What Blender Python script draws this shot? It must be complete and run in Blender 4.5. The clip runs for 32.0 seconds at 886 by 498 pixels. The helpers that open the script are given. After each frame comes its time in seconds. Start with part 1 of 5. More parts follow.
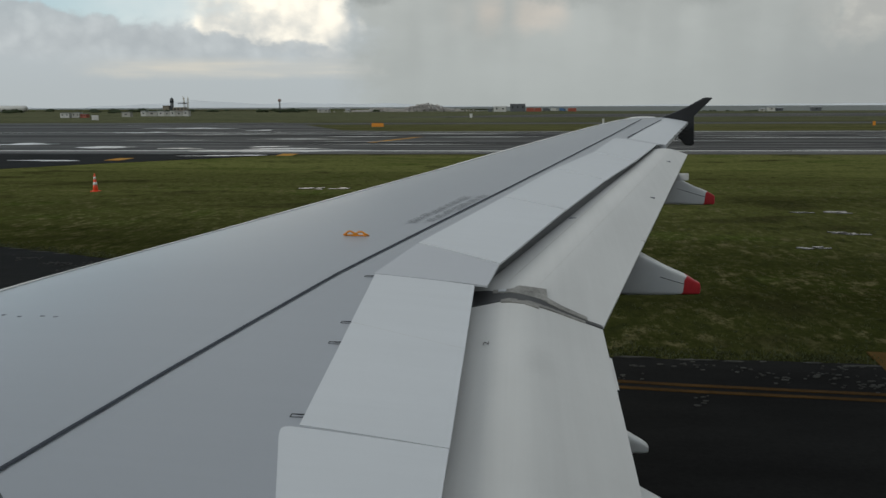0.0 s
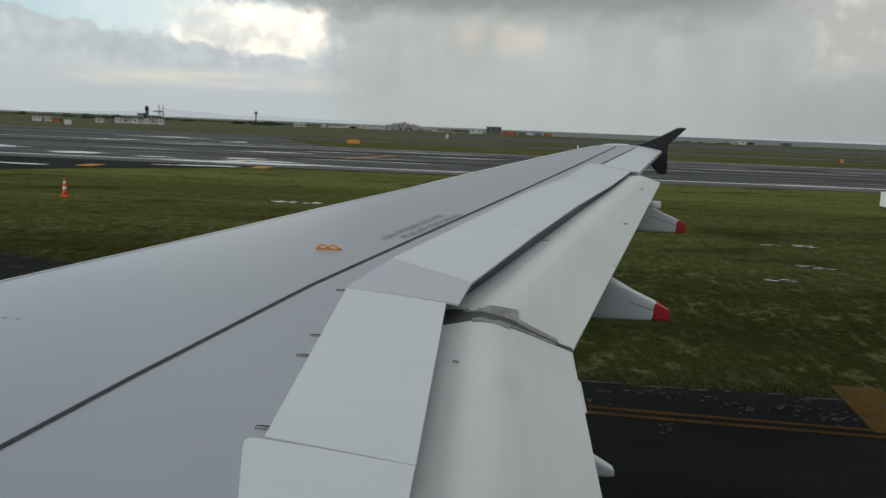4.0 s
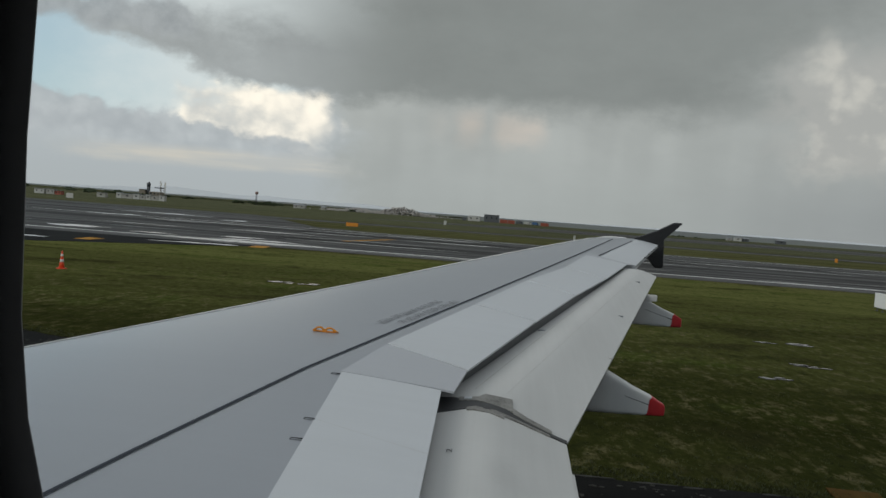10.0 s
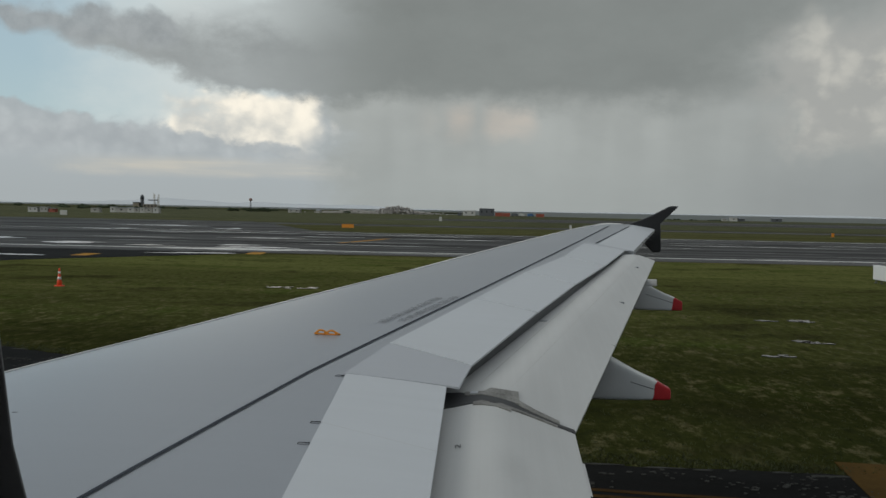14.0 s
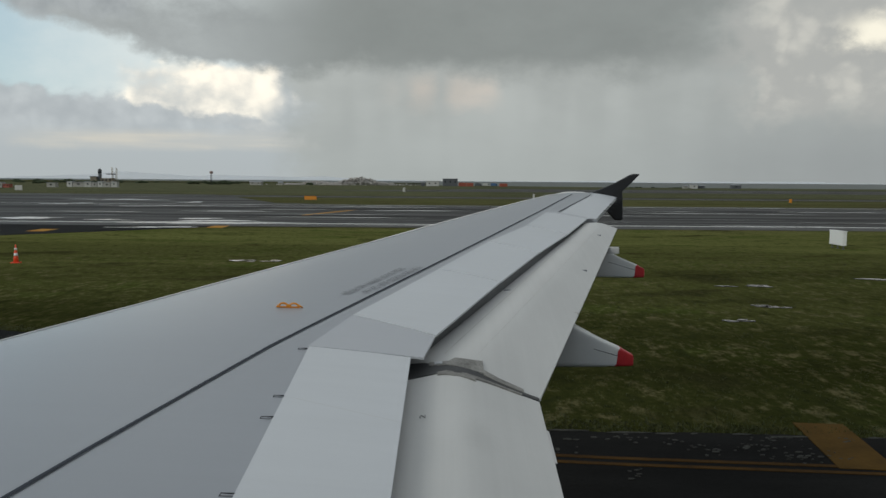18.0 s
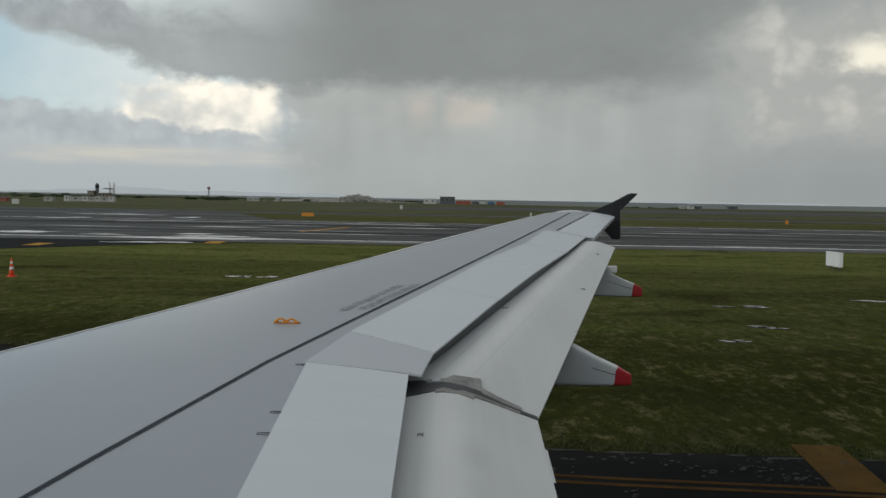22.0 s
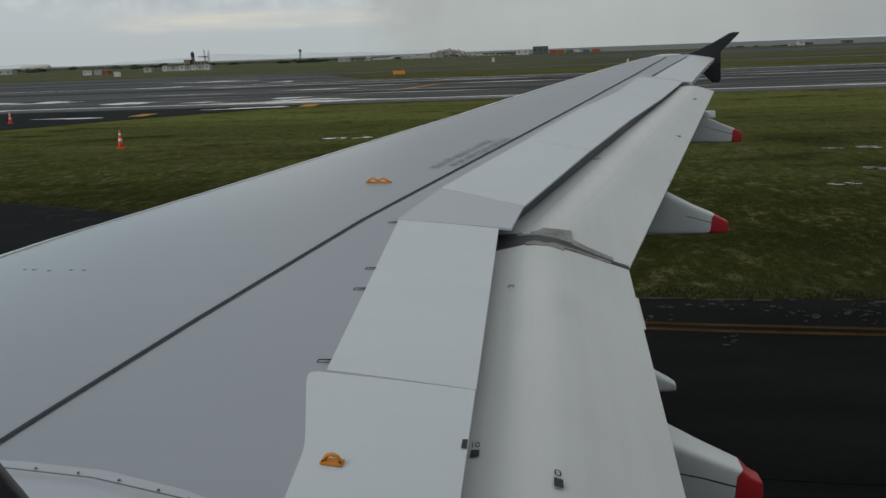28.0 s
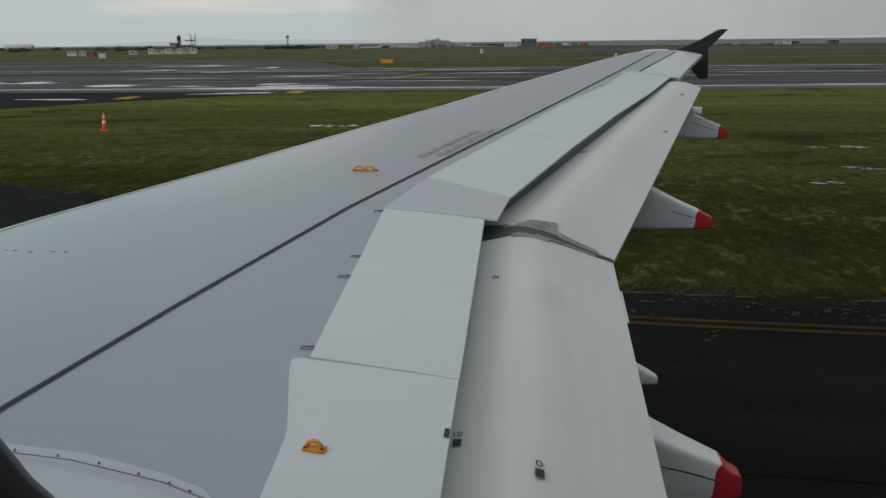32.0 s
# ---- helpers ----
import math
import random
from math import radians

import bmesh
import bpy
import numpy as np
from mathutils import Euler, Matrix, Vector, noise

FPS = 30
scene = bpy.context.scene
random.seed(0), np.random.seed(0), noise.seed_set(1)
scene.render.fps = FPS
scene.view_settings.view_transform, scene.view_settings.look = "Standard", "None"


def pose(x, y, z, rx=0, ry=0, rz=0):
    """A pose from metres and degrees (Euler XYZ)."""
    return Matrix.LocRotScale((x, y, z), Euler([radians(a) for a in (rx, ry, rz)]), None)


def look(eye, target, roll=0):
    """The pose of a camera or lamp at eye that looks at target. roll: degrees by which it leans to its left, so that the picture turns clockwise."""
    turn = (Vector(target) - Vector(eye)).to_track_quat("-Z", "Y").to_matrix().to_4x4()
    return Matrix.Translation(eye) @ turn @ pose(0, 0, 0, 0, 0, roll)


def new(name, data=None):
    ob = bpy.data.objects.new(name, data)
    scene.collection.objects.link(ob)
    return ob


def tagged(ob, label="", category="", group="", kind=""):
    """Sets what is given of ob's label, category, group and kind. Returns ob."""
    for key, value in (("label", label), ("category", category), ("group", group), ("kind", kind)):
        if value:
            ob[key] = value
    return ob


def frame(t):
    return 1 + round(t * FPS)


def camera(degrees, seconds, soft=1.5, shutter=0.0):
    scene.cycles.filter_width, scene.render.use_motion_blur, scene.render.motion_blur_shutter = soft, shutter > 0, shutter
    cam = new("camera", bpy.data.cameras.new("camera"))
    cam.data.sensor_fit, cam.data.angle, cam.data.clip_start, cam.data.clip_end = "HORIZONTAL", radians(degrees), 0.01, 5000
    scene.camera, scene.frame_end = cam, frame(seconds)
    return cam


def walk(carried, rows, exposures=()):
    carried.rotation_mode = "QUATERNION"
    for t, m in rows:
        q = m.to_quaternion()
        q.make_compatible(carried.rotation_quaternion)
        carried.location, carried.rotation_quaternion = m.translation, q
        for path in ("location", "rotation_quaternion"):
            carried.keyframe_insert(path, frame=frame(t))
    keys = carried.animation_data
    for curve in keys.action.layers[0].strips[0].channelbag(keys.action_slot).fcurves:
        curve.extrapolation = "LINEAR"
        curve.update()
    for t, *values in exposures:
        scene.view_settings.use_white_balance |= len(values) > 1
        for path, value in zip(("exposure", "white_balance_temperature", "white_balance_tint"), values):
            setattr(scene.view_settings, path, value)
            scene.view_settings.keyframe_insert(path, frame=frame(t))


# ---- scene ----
cam = camera(54.0, 32.0)
# seconds, place in metres, turn in degrees: a hand-held camera behind a cabin window
PATH = [
    (0, -0.007, 1.622, 4.403, 80.66, 0.24, 4.98),
    (0.5, -0.007, 1.628, 4.397, 81.42, -0.40, 4.15),
    (1, -0.011, 1.629, 4.389, 81.50, -0.76, 3.95),
    (1.5, -0.007, 1.621, 4.399, 81.83, -0.91, 3.63),
    (2, -0.018, 1.638, 4.392, 81.82, -1.58, 3.59),
    (2.5, -0.020, 1.625, 4.393, 82.12, -1.90, 3.80),
    (3, -0.021, 1.633, 4.392, 82.13, -2.12, 3.58),
    (3.5, -0.017, 1.633, 4.385, 81.97, -2.13, 3.54),
    (5.5, -0.018, 1.622, 4.392, 82.59, -2.69, 3.09),
    (6, -0.017, 1.639, 4.386, 83.09, -2.58, 2.97),
    (6.5, -0.016, 1.613, 4.390, 83.65, -3.52, 2.81),
    (7, -0.030, 1.626, 4.383, 84.12, -3.99, 3.15),
    (7.5, -0.023, 1.613, 4.388, 83.86, -3.40, 2.62),
    (8, -0.030, 1.617, 4.401, 84.30, -3.74, 3.38),
    (8.5, -0.035, 1.619, 4.391, 85.84, -3.67, 3.95),
    (9, -0.025, 1.618, 4.393, 85.29, -3.73, 4.32),
    (9.5, -0.042, 1.594, 4.396, 85.99, -4.90, 4.41),
    (10, -0.032, 1.594, 4.396, 87.63, -4.25, 3.34),
    (10.5, -0.029, 1.599, 4.391, 89.85, -1.91, 1.14),
    (11, -0.027, 1.607, 4.400, 88.45, -0.72, 1.58),
    (11.5, -0.022, 1.605, 4.395, 88.28, -1.45, 3.14),
    (12, -0.027, 1.603, 4.388, 88.09, -2.02, 3.43),
    (12.5, -0.022, 1.610, 4.379, 87.03, -0.62, 2.69),
    (13, -0.022, 1.610, 4.401, 87.10, -0.77, 2.68),
    (13.5, -0.028, 1.609, 4.395, 87.41, -0.79, 2.99),
    (15.5, -0.046, 1.635, 4.391, 87.16, -2.11, 2.47),
    (16, -0.034, 1.618, 4.393, 86.91, -1.33, 2.82),
    (16.5, -0.035, 1.629, 4.393, 86.50, -1.78, 2.76),
    (17, -0.046, 1.641, 4.374, 85.48, -3.36, 2.76),
    (17.5, -0.031, 1.598, 4.395, 85.55, -1.09, 1.47),
    (18, -0.027, 1.648, 4.389, 85.49, -0.42, 0.60),
    (18.5, -0.025, 1.634, 4.397, 85.59, -0.64, 0.69),
    (19, -0.029, 1.633, 4.389, 85.87, -0.82, 0.74),
    (19.5, -0.038, 1.665, 4.388, 86.01, -1.38, 0.56),
    (20, -0.036, 1.646, 4.384, 86.48, -1.61, 0.81),
    (20.5, -0.037, 1.656, 4.391, 86.39, -1.50, 0.48),
    (21, -0.036, 1.653, 4.396, 86.33, -1.71, -0.00),
    (21.5, -0.037, 1.657, 4.385, 86.72, -1.11, -0.31),
    (22, -0.041, 1.662, 4.381, 86.67, -0.99, 0.42),
    (22.5, -0.041, 1.657, 4.389, 86.11, -1.17, 0.71),
    (23, -0.038, 1.644, 4.375, 84.83, 1.31, 2.21),
    (23.5, -0.041, 1.645, 4.375, 83.65, 2.34, 4.52),
    (24, -0.022, 1.634, 4.384, 81.13, 1.90, 5.95),
    (24.5, -0.009, 1.623, 4.376, 80.38, 2.59, 5.59),
    (25, -0.015, 1.633, 4.382, 78.48, 2.20, 6.00),
    (25.5, -0.011, 1.628, 4.389, 78.44, 1.44, 3.97),
    (26, -0.010, 1.630, 4.375, 78.56, 0.69, 6.45),
    (26.5, 0.009, 1.619, 4.376, 76.88, 2.44, 5.97),
    (28.5, -0.001, 1.643, 4.384, 77.27, 1.60, 6.91),
    (29, -0.007, 1.641, 4.375, 77.11, 0.51, 7.04),
    (29.5, 0.007, 1.634, 4.373, 76.99, 1.51, 5.89),
    (30, 0.002, 1.623, 4.373, 77.11, 0.10, 6.38),
    (30.5, 0.007, 1.625, 4.373, 76.40, 0.96, 5.99),
    (31, -0.003, 1.625, 4.362, 76.76, 1.26, 5.62),
    (31.5, -0.001, 1.612, 4.378, 76.60, 1.25, 5.67),
    (32, -0.003, 1.641, 4.378, 76.58, 0.65, 5.62),
]
LEVELS = [(0.0, 0.0), (1.0, 0.10), (3.0, 0.15), (6.0, 0.15), (8.0, 0.14), (9.0, -0.05), (10.0, -0.12), (11.0, -0.26), (12.0, -0.28), (13.0, -0.22), (16.0, -0.20), (17.0, -0.06), (19.0, -0.02), (21.0, -0.02), (22.0, -0.07), (26.0, -0.05), (29.0, 0.03), (32.0, 0.07)]
EXPOSURES = [(t, e, 6500, 5.5) for t, e in LEVELS]
walk(cam, [(t, pose(*p)) for t, *p in PATH], EXPOSURES)

# ---- node helpers ----
def tree_of(owner):
    owner.use_nodes = True
    nt = owner.node_tree
    nt.nodes.clear()
    return nt


class Net:
    """A short way to write shader nodes."""

    def __init__(self, nt):
        self.nt = nt

    def node(self, kind, **props):
        n = self.nt.nodes.new(kind)
        for k, v in props.items():
            if k == "operation":
                n.operation = v
            elif k == "noise_dimensions":
                n.noise_dimensions = v
            elif k == "feature":
                n.feature = v
        return n

    def link(self, a, b):
        if isinstance(a, bpy.types.NodeSocket):
            self.nt.links.new(a, b)
        else:
            b.default_value = a

    def math(self, op, a, b=0.0, c=0.0):
        n = self.node("ShaderNodeMath", operation=op)
        self.link(a, n.inputs[0])
        self.link(b, n.inputs[1])
        self.link(c, n.inputs[2])
        return n.outputs[0]

    def ramp(self, v, lo, hi, a=0.0, b=1.0):
        """Smooth step of v from lo to hi, given as a to b."""
        n = self.node("ShaderNodeMapRange")
        n.interpolation_type = "SMOOTHSTEP"
        self.link(v, n.inputs[0])
        for i, x in zip((1, 2, 3, 4), (lo, hi, a, b)):
            self.link(x, n.inputs[i])
        return n.outputs[0]

    def noise(self, vec, scale, detail=4.0, rough=0.55, stretch=None):
        if stretch:
            m = self.node("ShaderNodeMapping")
            m.inputs["Scale"].default_value = stretch
            self.link(vec, m.inputs["Vector"])
            vec = m.outputs[0]
        n = self.node("ShaderNodeTexNoise")
        self.link(vec, n.inputs["Vector"])
        n.inputs["Scale"].default_value = scale
        n.inputs["Detail"].default_value = detail
        n.inputs["Roughness"].default_value = rough
        return n.outputs["Fac"]

    def mix(self, f, a, b):
        n = self.node("ShaderNodeMix")
        n.data_type = "RGBA"
        self.link(f, n.inputs[0])
        for s, v in ((n.inputs[6], a), (n.inputs[7], b)):
            self.link((*v, 1.0) if isinstance(v, tuple) else v, s)
        return n.outputs[2]

    def scaled(self, col, f):
        n = self.node("ShaderNodeVectorMath", operation="SCALE")
        self.link(col, n.inputs[0])
        self.link(f, n.inputs[3])
        return n.outputs[0]


# ---- world: broken rain cloud over an airfield ----
SUN_AZ, SUN_EL = -125.0, 30.0
world = bpy.data.worlds.new("world")
scene.world = world
w = Net(tree_of(world))
way = w.node("ShaderNodeTexCoord").outputs["Generated"]
sep = w.node("ShaderNodeSeparateXYZ")
w.link(way, sep.inputs[0])
X, Y, Z = sep.outputs
AZ = w.math("MULTIPLY", w.math("ARCTAN2", X, Y), 57.2958)
EL = w.math("MULTIPLY", w.math("ARCSINE", Z), 57.2958)
n_big = w.math("SUBTRACT", w.noise(way, 5.0, 5.0, 0.55, (1, 1, 2.2)), 0.5)
n_mid = w.math("SUBTRACT", w.noise(way, 16.0, 5.0, 0.6, (1, 1, 1.6)), 0.5)
n_fine = w.math("SUBTRACT", w.noise(way, 40.0, 7.0, 0.62), 0.5)
lump = w.math("MULTIPLY_ADD", n_fine, 1.2, w.math("MULTIPLY", n_mid, 3.2))
Ew = w.math("ADD", EL, lump)
Aw = w.math("MULTIPLY_ADD", n_mid, 7.0, AZ)
sky = w.node("ShaderNodeTexSky")
sky.sky_type = "NISHITA"
sky.sun_disc = False
sky.sun_elevation, sky.sun_rotation = radians(SUN_EL), radians(SUN_AZ)
blue = w.mix(0.45, w.scaled(sky.outputs[0], 0.10), (0.60, 0.79, 0.89))


def box(a, lo, hi, soft):
    return w.math("MULTIPLY", w.ramp(a, lo - soft, lo + soft), w.ramp(a, hi - soft, hi + soft, 1.0, 0.0))


# rain haze to the right, bluish haze to the left
shaft = w.math("SUBTRACT", w.noise(way, 1.0, 2.0, 0.5, (17, 17, 3.0)), 0.5)
rain = w.mix(w.ramp(EL, 0.0, 7.5), (0.405, 0.425, 0.425), (0.455, 0.47, 0.465))
rain = w.mix(w.ramp(AZ, 8.0, 24.0), rain, w.mix(w.ramp(EL, 1.0, 5.5), (0.325, 0.34, 0.348), (0.385, 0.40, 0.40)))
rain = w.scaled(rain, w.math("MULTIPLY_ADD", n_big, 0.22, w.math("MULTIPLY_ADD", shaft, 0.12, 1.0)))
left = w.mix(w.ramp(EL, 0.0, 5.0), (0.45, 0.48, 0.505), (0.49, 0.525, 0.56))
col = w.mix(w.ramp(Aw, -13.0, -8.5), left, rain)
# cream streaks low on the left
streak = w.noise(way, 1.0, 3.0, 0.6, (5, 5, 60))
cream = w.math("MULTIPLY", box(w.math("MULTIPLY_ADD", n_mid, 0.6, EL), 1.9, 3.0, 0.35), box(Aw, -26.0, -11.0, 3.0))
col = w.mix(w.math("MULTIPLY", cream, w.ramp(streak, 0.35, 0.6, 0.35, 0.9)), col, (0.66, 0.62, 0.56))
# billows for heaped cloud
cell = w.node("ShaderNodeTexVoronoi")
cell.feature = "SMOOTH_F1"
cell.inputs["Scale"].default_value = 26.0
cell.inputs["Smoothness"].default_value = 0.35
bent = w.node("ShaderNodeVectorMath", operation="ADD")
noisy = w.node("ShaderNodeTexNoise")
noisy.inputs["Scale"].default_value = 22.0
noisy.inputs["Detail"].default_value = 4.0
w.link(way, noisy.inputs["Vector"])
w.link(way, bent.inputs[0])
w.link(w.scaled(noisy.outputs["Color"], 0.035), bent.inputs[1])
w.link(bent.outputs[0], cell.inputs["Vector"])
small = w.node("ShaderNodeTexVoronoi")
small.feature = "SMOOTH_F1"
small.inputs["Scale"].default_value = 62.0
small.inputs["Smoothness"].default_value = 0.3
w.link(bent.outputs[0], small.inputs["Vector"])
billow = w.math("SUBTRACT", 0.62, w.math("MULTIPLY_ADD", small.outputs["Distance"], 0.5, cell.outputs["Distance"]))
puff = w.math("MULTIPLY_ADD", billow, -1.5, w.math("MULTIPLY_ADD", n_fine, 0.8, w.math("MULTIPLY", n_mid, 1.5)))
# clear sky with thin white veil, upper left
gap = w.math("MULTIPLY", w.ramp(w.math("MULTIPLY_ADD", lump, 0.5, EL), 4.2, 5.6), w.ramp(Aw, -11.5, -15.5))
veil = w.ramp(w.math("MULTIPLY_ADD", n_mid, 7.0, AZ), -30.0, -19.0, 0.12, 0.95)
col = w.mix(gap, col, w.mix(veil, blue, (0.72, 0.77, 0.785)))
# bright heap of cloud
heap_el = w.math("MULTIPLY_ADD", puff, 0.75, EL)
heap_low = w.ramp(AZ, -21.0, -12.5, 4.7, 3.4)
heap = w.math("MULTIPLY", w.ramp(heap_el, w.math("SUBTRACT", heap_low, 0.25), w.math("ADD", heap_low, 0.3)), w.ramp(heap_el, 6.6, 7.6, 1.0, 0.0))
heap_az = w.math("MULTIPLY_ADD", puff, 1.3, AZ)
heap = w.math("MULTIPLY", heap, w.math("MULTIPLY", w.ramp(heap_az, -21.8, -20.0), w.ramp(w.math("MULTIPLY_ADD", n_mid, 5.0, heap_az), -12.6, -9.6, 1.0, 0.0)))
heap = w.math("MULTIPLY", heap, w.ramp(w.math("MULTIPLY_ADD", n_mid, 3.2, w.math("MULTIPLY", w.math("ADD", AZ, 17.0), 0.16)), -0.95, -0.1, 0.45, 1.0))
heap_lit = w.math("MULTIPLY_ADD", billow, 0.9, w.math("MULTIPLY_ADD", n_mid, 1.5, w.math("MULTIPLY_ADD", n_fine, 0.5, w.math("MULTIPLY_ADD", EL, 0.10, w.math("MULTIPLY", w.math("ABSOLUTE", w.math("ADD", AZ, 15.0)), -0.05)))))
heap_col = w.mix(w.ramp(heap_lit, -0.25, 0.80), (0.66, 0.655, 0.64), (1.16, 1.06, 0.93))
col = w.mix(heap, col, heap_col)
# grey-blue heap on the far left and its tail below the bright one
bank = w.math("MULTIPLY", w.ramp(w.math("MULTIPLY_ADD", puff, 0.75, w.math("MULTIPLY_ADD", n_mid, 0.6, w.math("MULTIPLY_ADD", AZ, 0.13, EL))), 1.95, 2.55, 1.0, 0.0), w.ramp(w.math("MULTIPLY_ADD", n_mid, 1.2, EL), 2.4, 3.7))
bank = w.math("MULTIPLY", bank, w.ramp(Aw, -9.0, -12.5))
bank_col = w.mix(w.ramp(w.math("MULTIPLY_ADD", billow, 0.7, w.math("MULTIPLY_ADD", n_fine, 0.25, n_mid)), -0.45, 0.55), (0.43, 0.457, 0.488), (0.60, 0.625, 0.65))
col = w.mix(w.math("MULTIPLY", bank, 0.92), col, bank_col)
# pinkish gaps between the rain shafts
for a0, wid, amt in ((-2.1, 0.7, 0.95), (1.2, 1.6, 0.85), (-4.0, 0.6, 0.2)):
    pil = w.math("MULTIPLY", box(w.math("MULTIPLY_ADD", n_mid, 1.6, AZ), a0 - wid, a0 + wid, 0.7), box(w.math("MULTIPLY_ADD", n_mid, 2.4, EL), 4.9, 6.6, 0.9))
    col = w.mix(w.math("MULTIPLY", pil, amt), col, (0.60, 0.545, 0.50))
# the dark rain cloud above
low_edge = w.math("MULTIPLY_ADD", n_mid, 2.6, w.math("MULTIPLY_ADD", n_big, 3.0, w.math("MULTIPLY_ADD", n_fine, 0.8, EL)))
tilt = w.math("MULTIPLY", w.math("MINIMUM", w.math("ADD", AZ, 17.0), 0.0), 0.29)
deck = w.ramp(w.math("ADD", low_edge, tilt), w.ramp(AZ, -12.0, 4.0, 6.6, 5.8), w.ramp(AZ, -16.0, -4.0, 7.6, 8.2))
high_part = w.math("MAXIMUM", w.math("SUBTRACT", EL, 9.5), 0.0)
cut_part = w.math("MINIMUM", high_part, 3.4)
deck = w.math("MULTIPLY", deck, w.ramp(w.math("MULTIPLY_ADD", cut_part, -4.0, w.math("MULTIPLY_ADD", n_mid, 14.0, AZ)), -33.0, -26.0))
fade = w.math("MULTIPLY_ADD", n_mid, 7.0, w.math("MULTIPLY_ADD", high_part, -1.6, AZ))
deck = w.math("MULTIPLY", deck, w.ramp(fade, 11.5, 21.5, 1.0, 0.12))
dark_left = w.mix(w.ramp(w.math("MULTIPLY_ADD", n_mid, 4.0, EL), 9.2, 12.8), (0.40, 0.42, 0.43), (0.60, 0.635, 0.65))
dark = w.mix(w.ramp(w.math("MULTIPLY_ADD", n_mid, 8.0, AZ), -17.0, -6.0), dark_left, (0.262, 0.277, 0.275))
dark = w.scaled(dark, w.math("MULTIPLY_ADD", n_mid, w.ramp(AZ, -14.0, -4.0, 0.55, 0.16), w.math("MULTIPLY_ADD", n_big, 0.30, 1.0)))
col = w.mix(deck, col, dark)
# rain hanging from its base
fall = w.math("MULTIPLY", box(EL, 3.2, 7.2, 2.2), box(Aw, -9.5, 18.0, 3.5))
col = w.mix(w.math("MULTIPLY", fall, w.ramp(w.math("MULTIPLY_ADD", n_big, 0.9, shaft), -0.16, 0.16, 0.26, 0.0)), col, (0.31, 0.325, 0.325))
# a loose grey shred in the clear part
shred = w.math("MULTIPLY", box(w.math("MULTIPLY_ADD", puff, 0.8, EL), 9.9, 11.7, 0.45), box(w.math("MULTIPLY_ADD", puff, 1.5, AZ), -31.0, -19.5, 1.0))
col = w.mix(w.math("MULTIPLY", shred, 0.9), col, w.mix(w.ramp(n_fine, -0.2, 0.2), (0.33, 0.35, 0.37), (0.42, 0.44, 0.46)))
# lit cloud at the right end
lit = w.math("MULTIPLY", w.ramp(w.math("MULTIPLY_ADD", puff, 2.0, AZ), 16.5, 20.5), box(w.math("MULTIPLY_ADD", puff, 0.9, EL), 4.2, 11.8, 1.2))
col = w.mix(w.math("MULTIPLY", lit, 0.8), col, w.mix(w.ramp(w.math("MULTIPLY_ADD", billow, 0.7, n_mid), -0.2, 0.3), (0.45, 0.445, 0.435), (0.64, 0.615, 0.575)))
spot = w.math("MULTIPLY", box(w.math("MULTIPLY_ADD", lump, 0.7, EL), 8.0, 9.5, 0.6), box(w.math("MULTIPLY_ADD", lump, 1.2, AZ), 24.0, 32.0, 1.1))
col = w.mix(spot, col, (1.0, 0.93, 0.80))
# thinner, lighter cloud overhead
high = w.mix(w.ramp(n_big, -0.25, 0.25), (0.50, 0.525, 0.56), (0.68, 0.705, 0.74))
# dark cloud band, mostly above the view, added to dim the wing's reflections
added_shelf = w.math("MULTIPLY", w.ramp(w.math("MULTIPLY_ADD", n_big, 6.0, EL), 13.5, 20.0), w.ramp(AZ, -80.0, -45.0))
col = w.mix(added_shelf, col, w.mix(w.ramp(n_big, -0.25, 0.25), (0.235, 0.25, 0.268), (0.30, 0.315, 0.335)))
start = 38.0
col = w.mix(w.ramp(w.math("MULTIPLY_ADD", n_big, 6.0, EL), start, start + 17.0), col, high)
bg = w.node("ShaderNodeBackground")
w.link(col, bg.inputs[0])
bg.inputs[1].default_value = 1.0
out = w.node("ShaderNodeOutputWorld")
w.nt.links.new(bg.outputs[0], out.inputs[0])

sun = bpy.data.lights.new("sun", "SUN")
sun.energy, sun.angle, sun.color = 0.95, radians(30), (1.0, 0.95, 0.88)
sun_ob = new("sun", sun)
sun_way = Vector((math.sin(radians(SUN_AZ)) * math.cos(radians(SUN_EL)), math.cos(radians(SUN_AZ)) * math.cos(radians(SUN_EL)), math.sin(radians(SUN_EL))))
sun_ob.matrix_basis = look(sun_way * 60, (0, 0, 0))


# ---- materials ----
def material(name, build):
    m = bpy.data.materials.new(name)
    n = Net(tree_of(m))
    b = n.node("ShaderNodeBsdfPrincipled")
    o = n.node("ShaderNodeOutputMaterial")
    n.nt.links.new(b.outputs[0], o.inputs[0])
    place = n.node("ShaderNodeTexCoord").outputs["Object"]
    build(n, b, place)
    return m


def bump(n, b, height, strength, distance):
    u = n.node("ShaderNodeBump")
    n.link(strength, u.inputs["Strength"])
    u.inputs["Distance"].default_value = distance
    n.link(height, u.inputs["Height"])
    n.nt.links.new(u.outputs[0], b.inputs["Normal"])


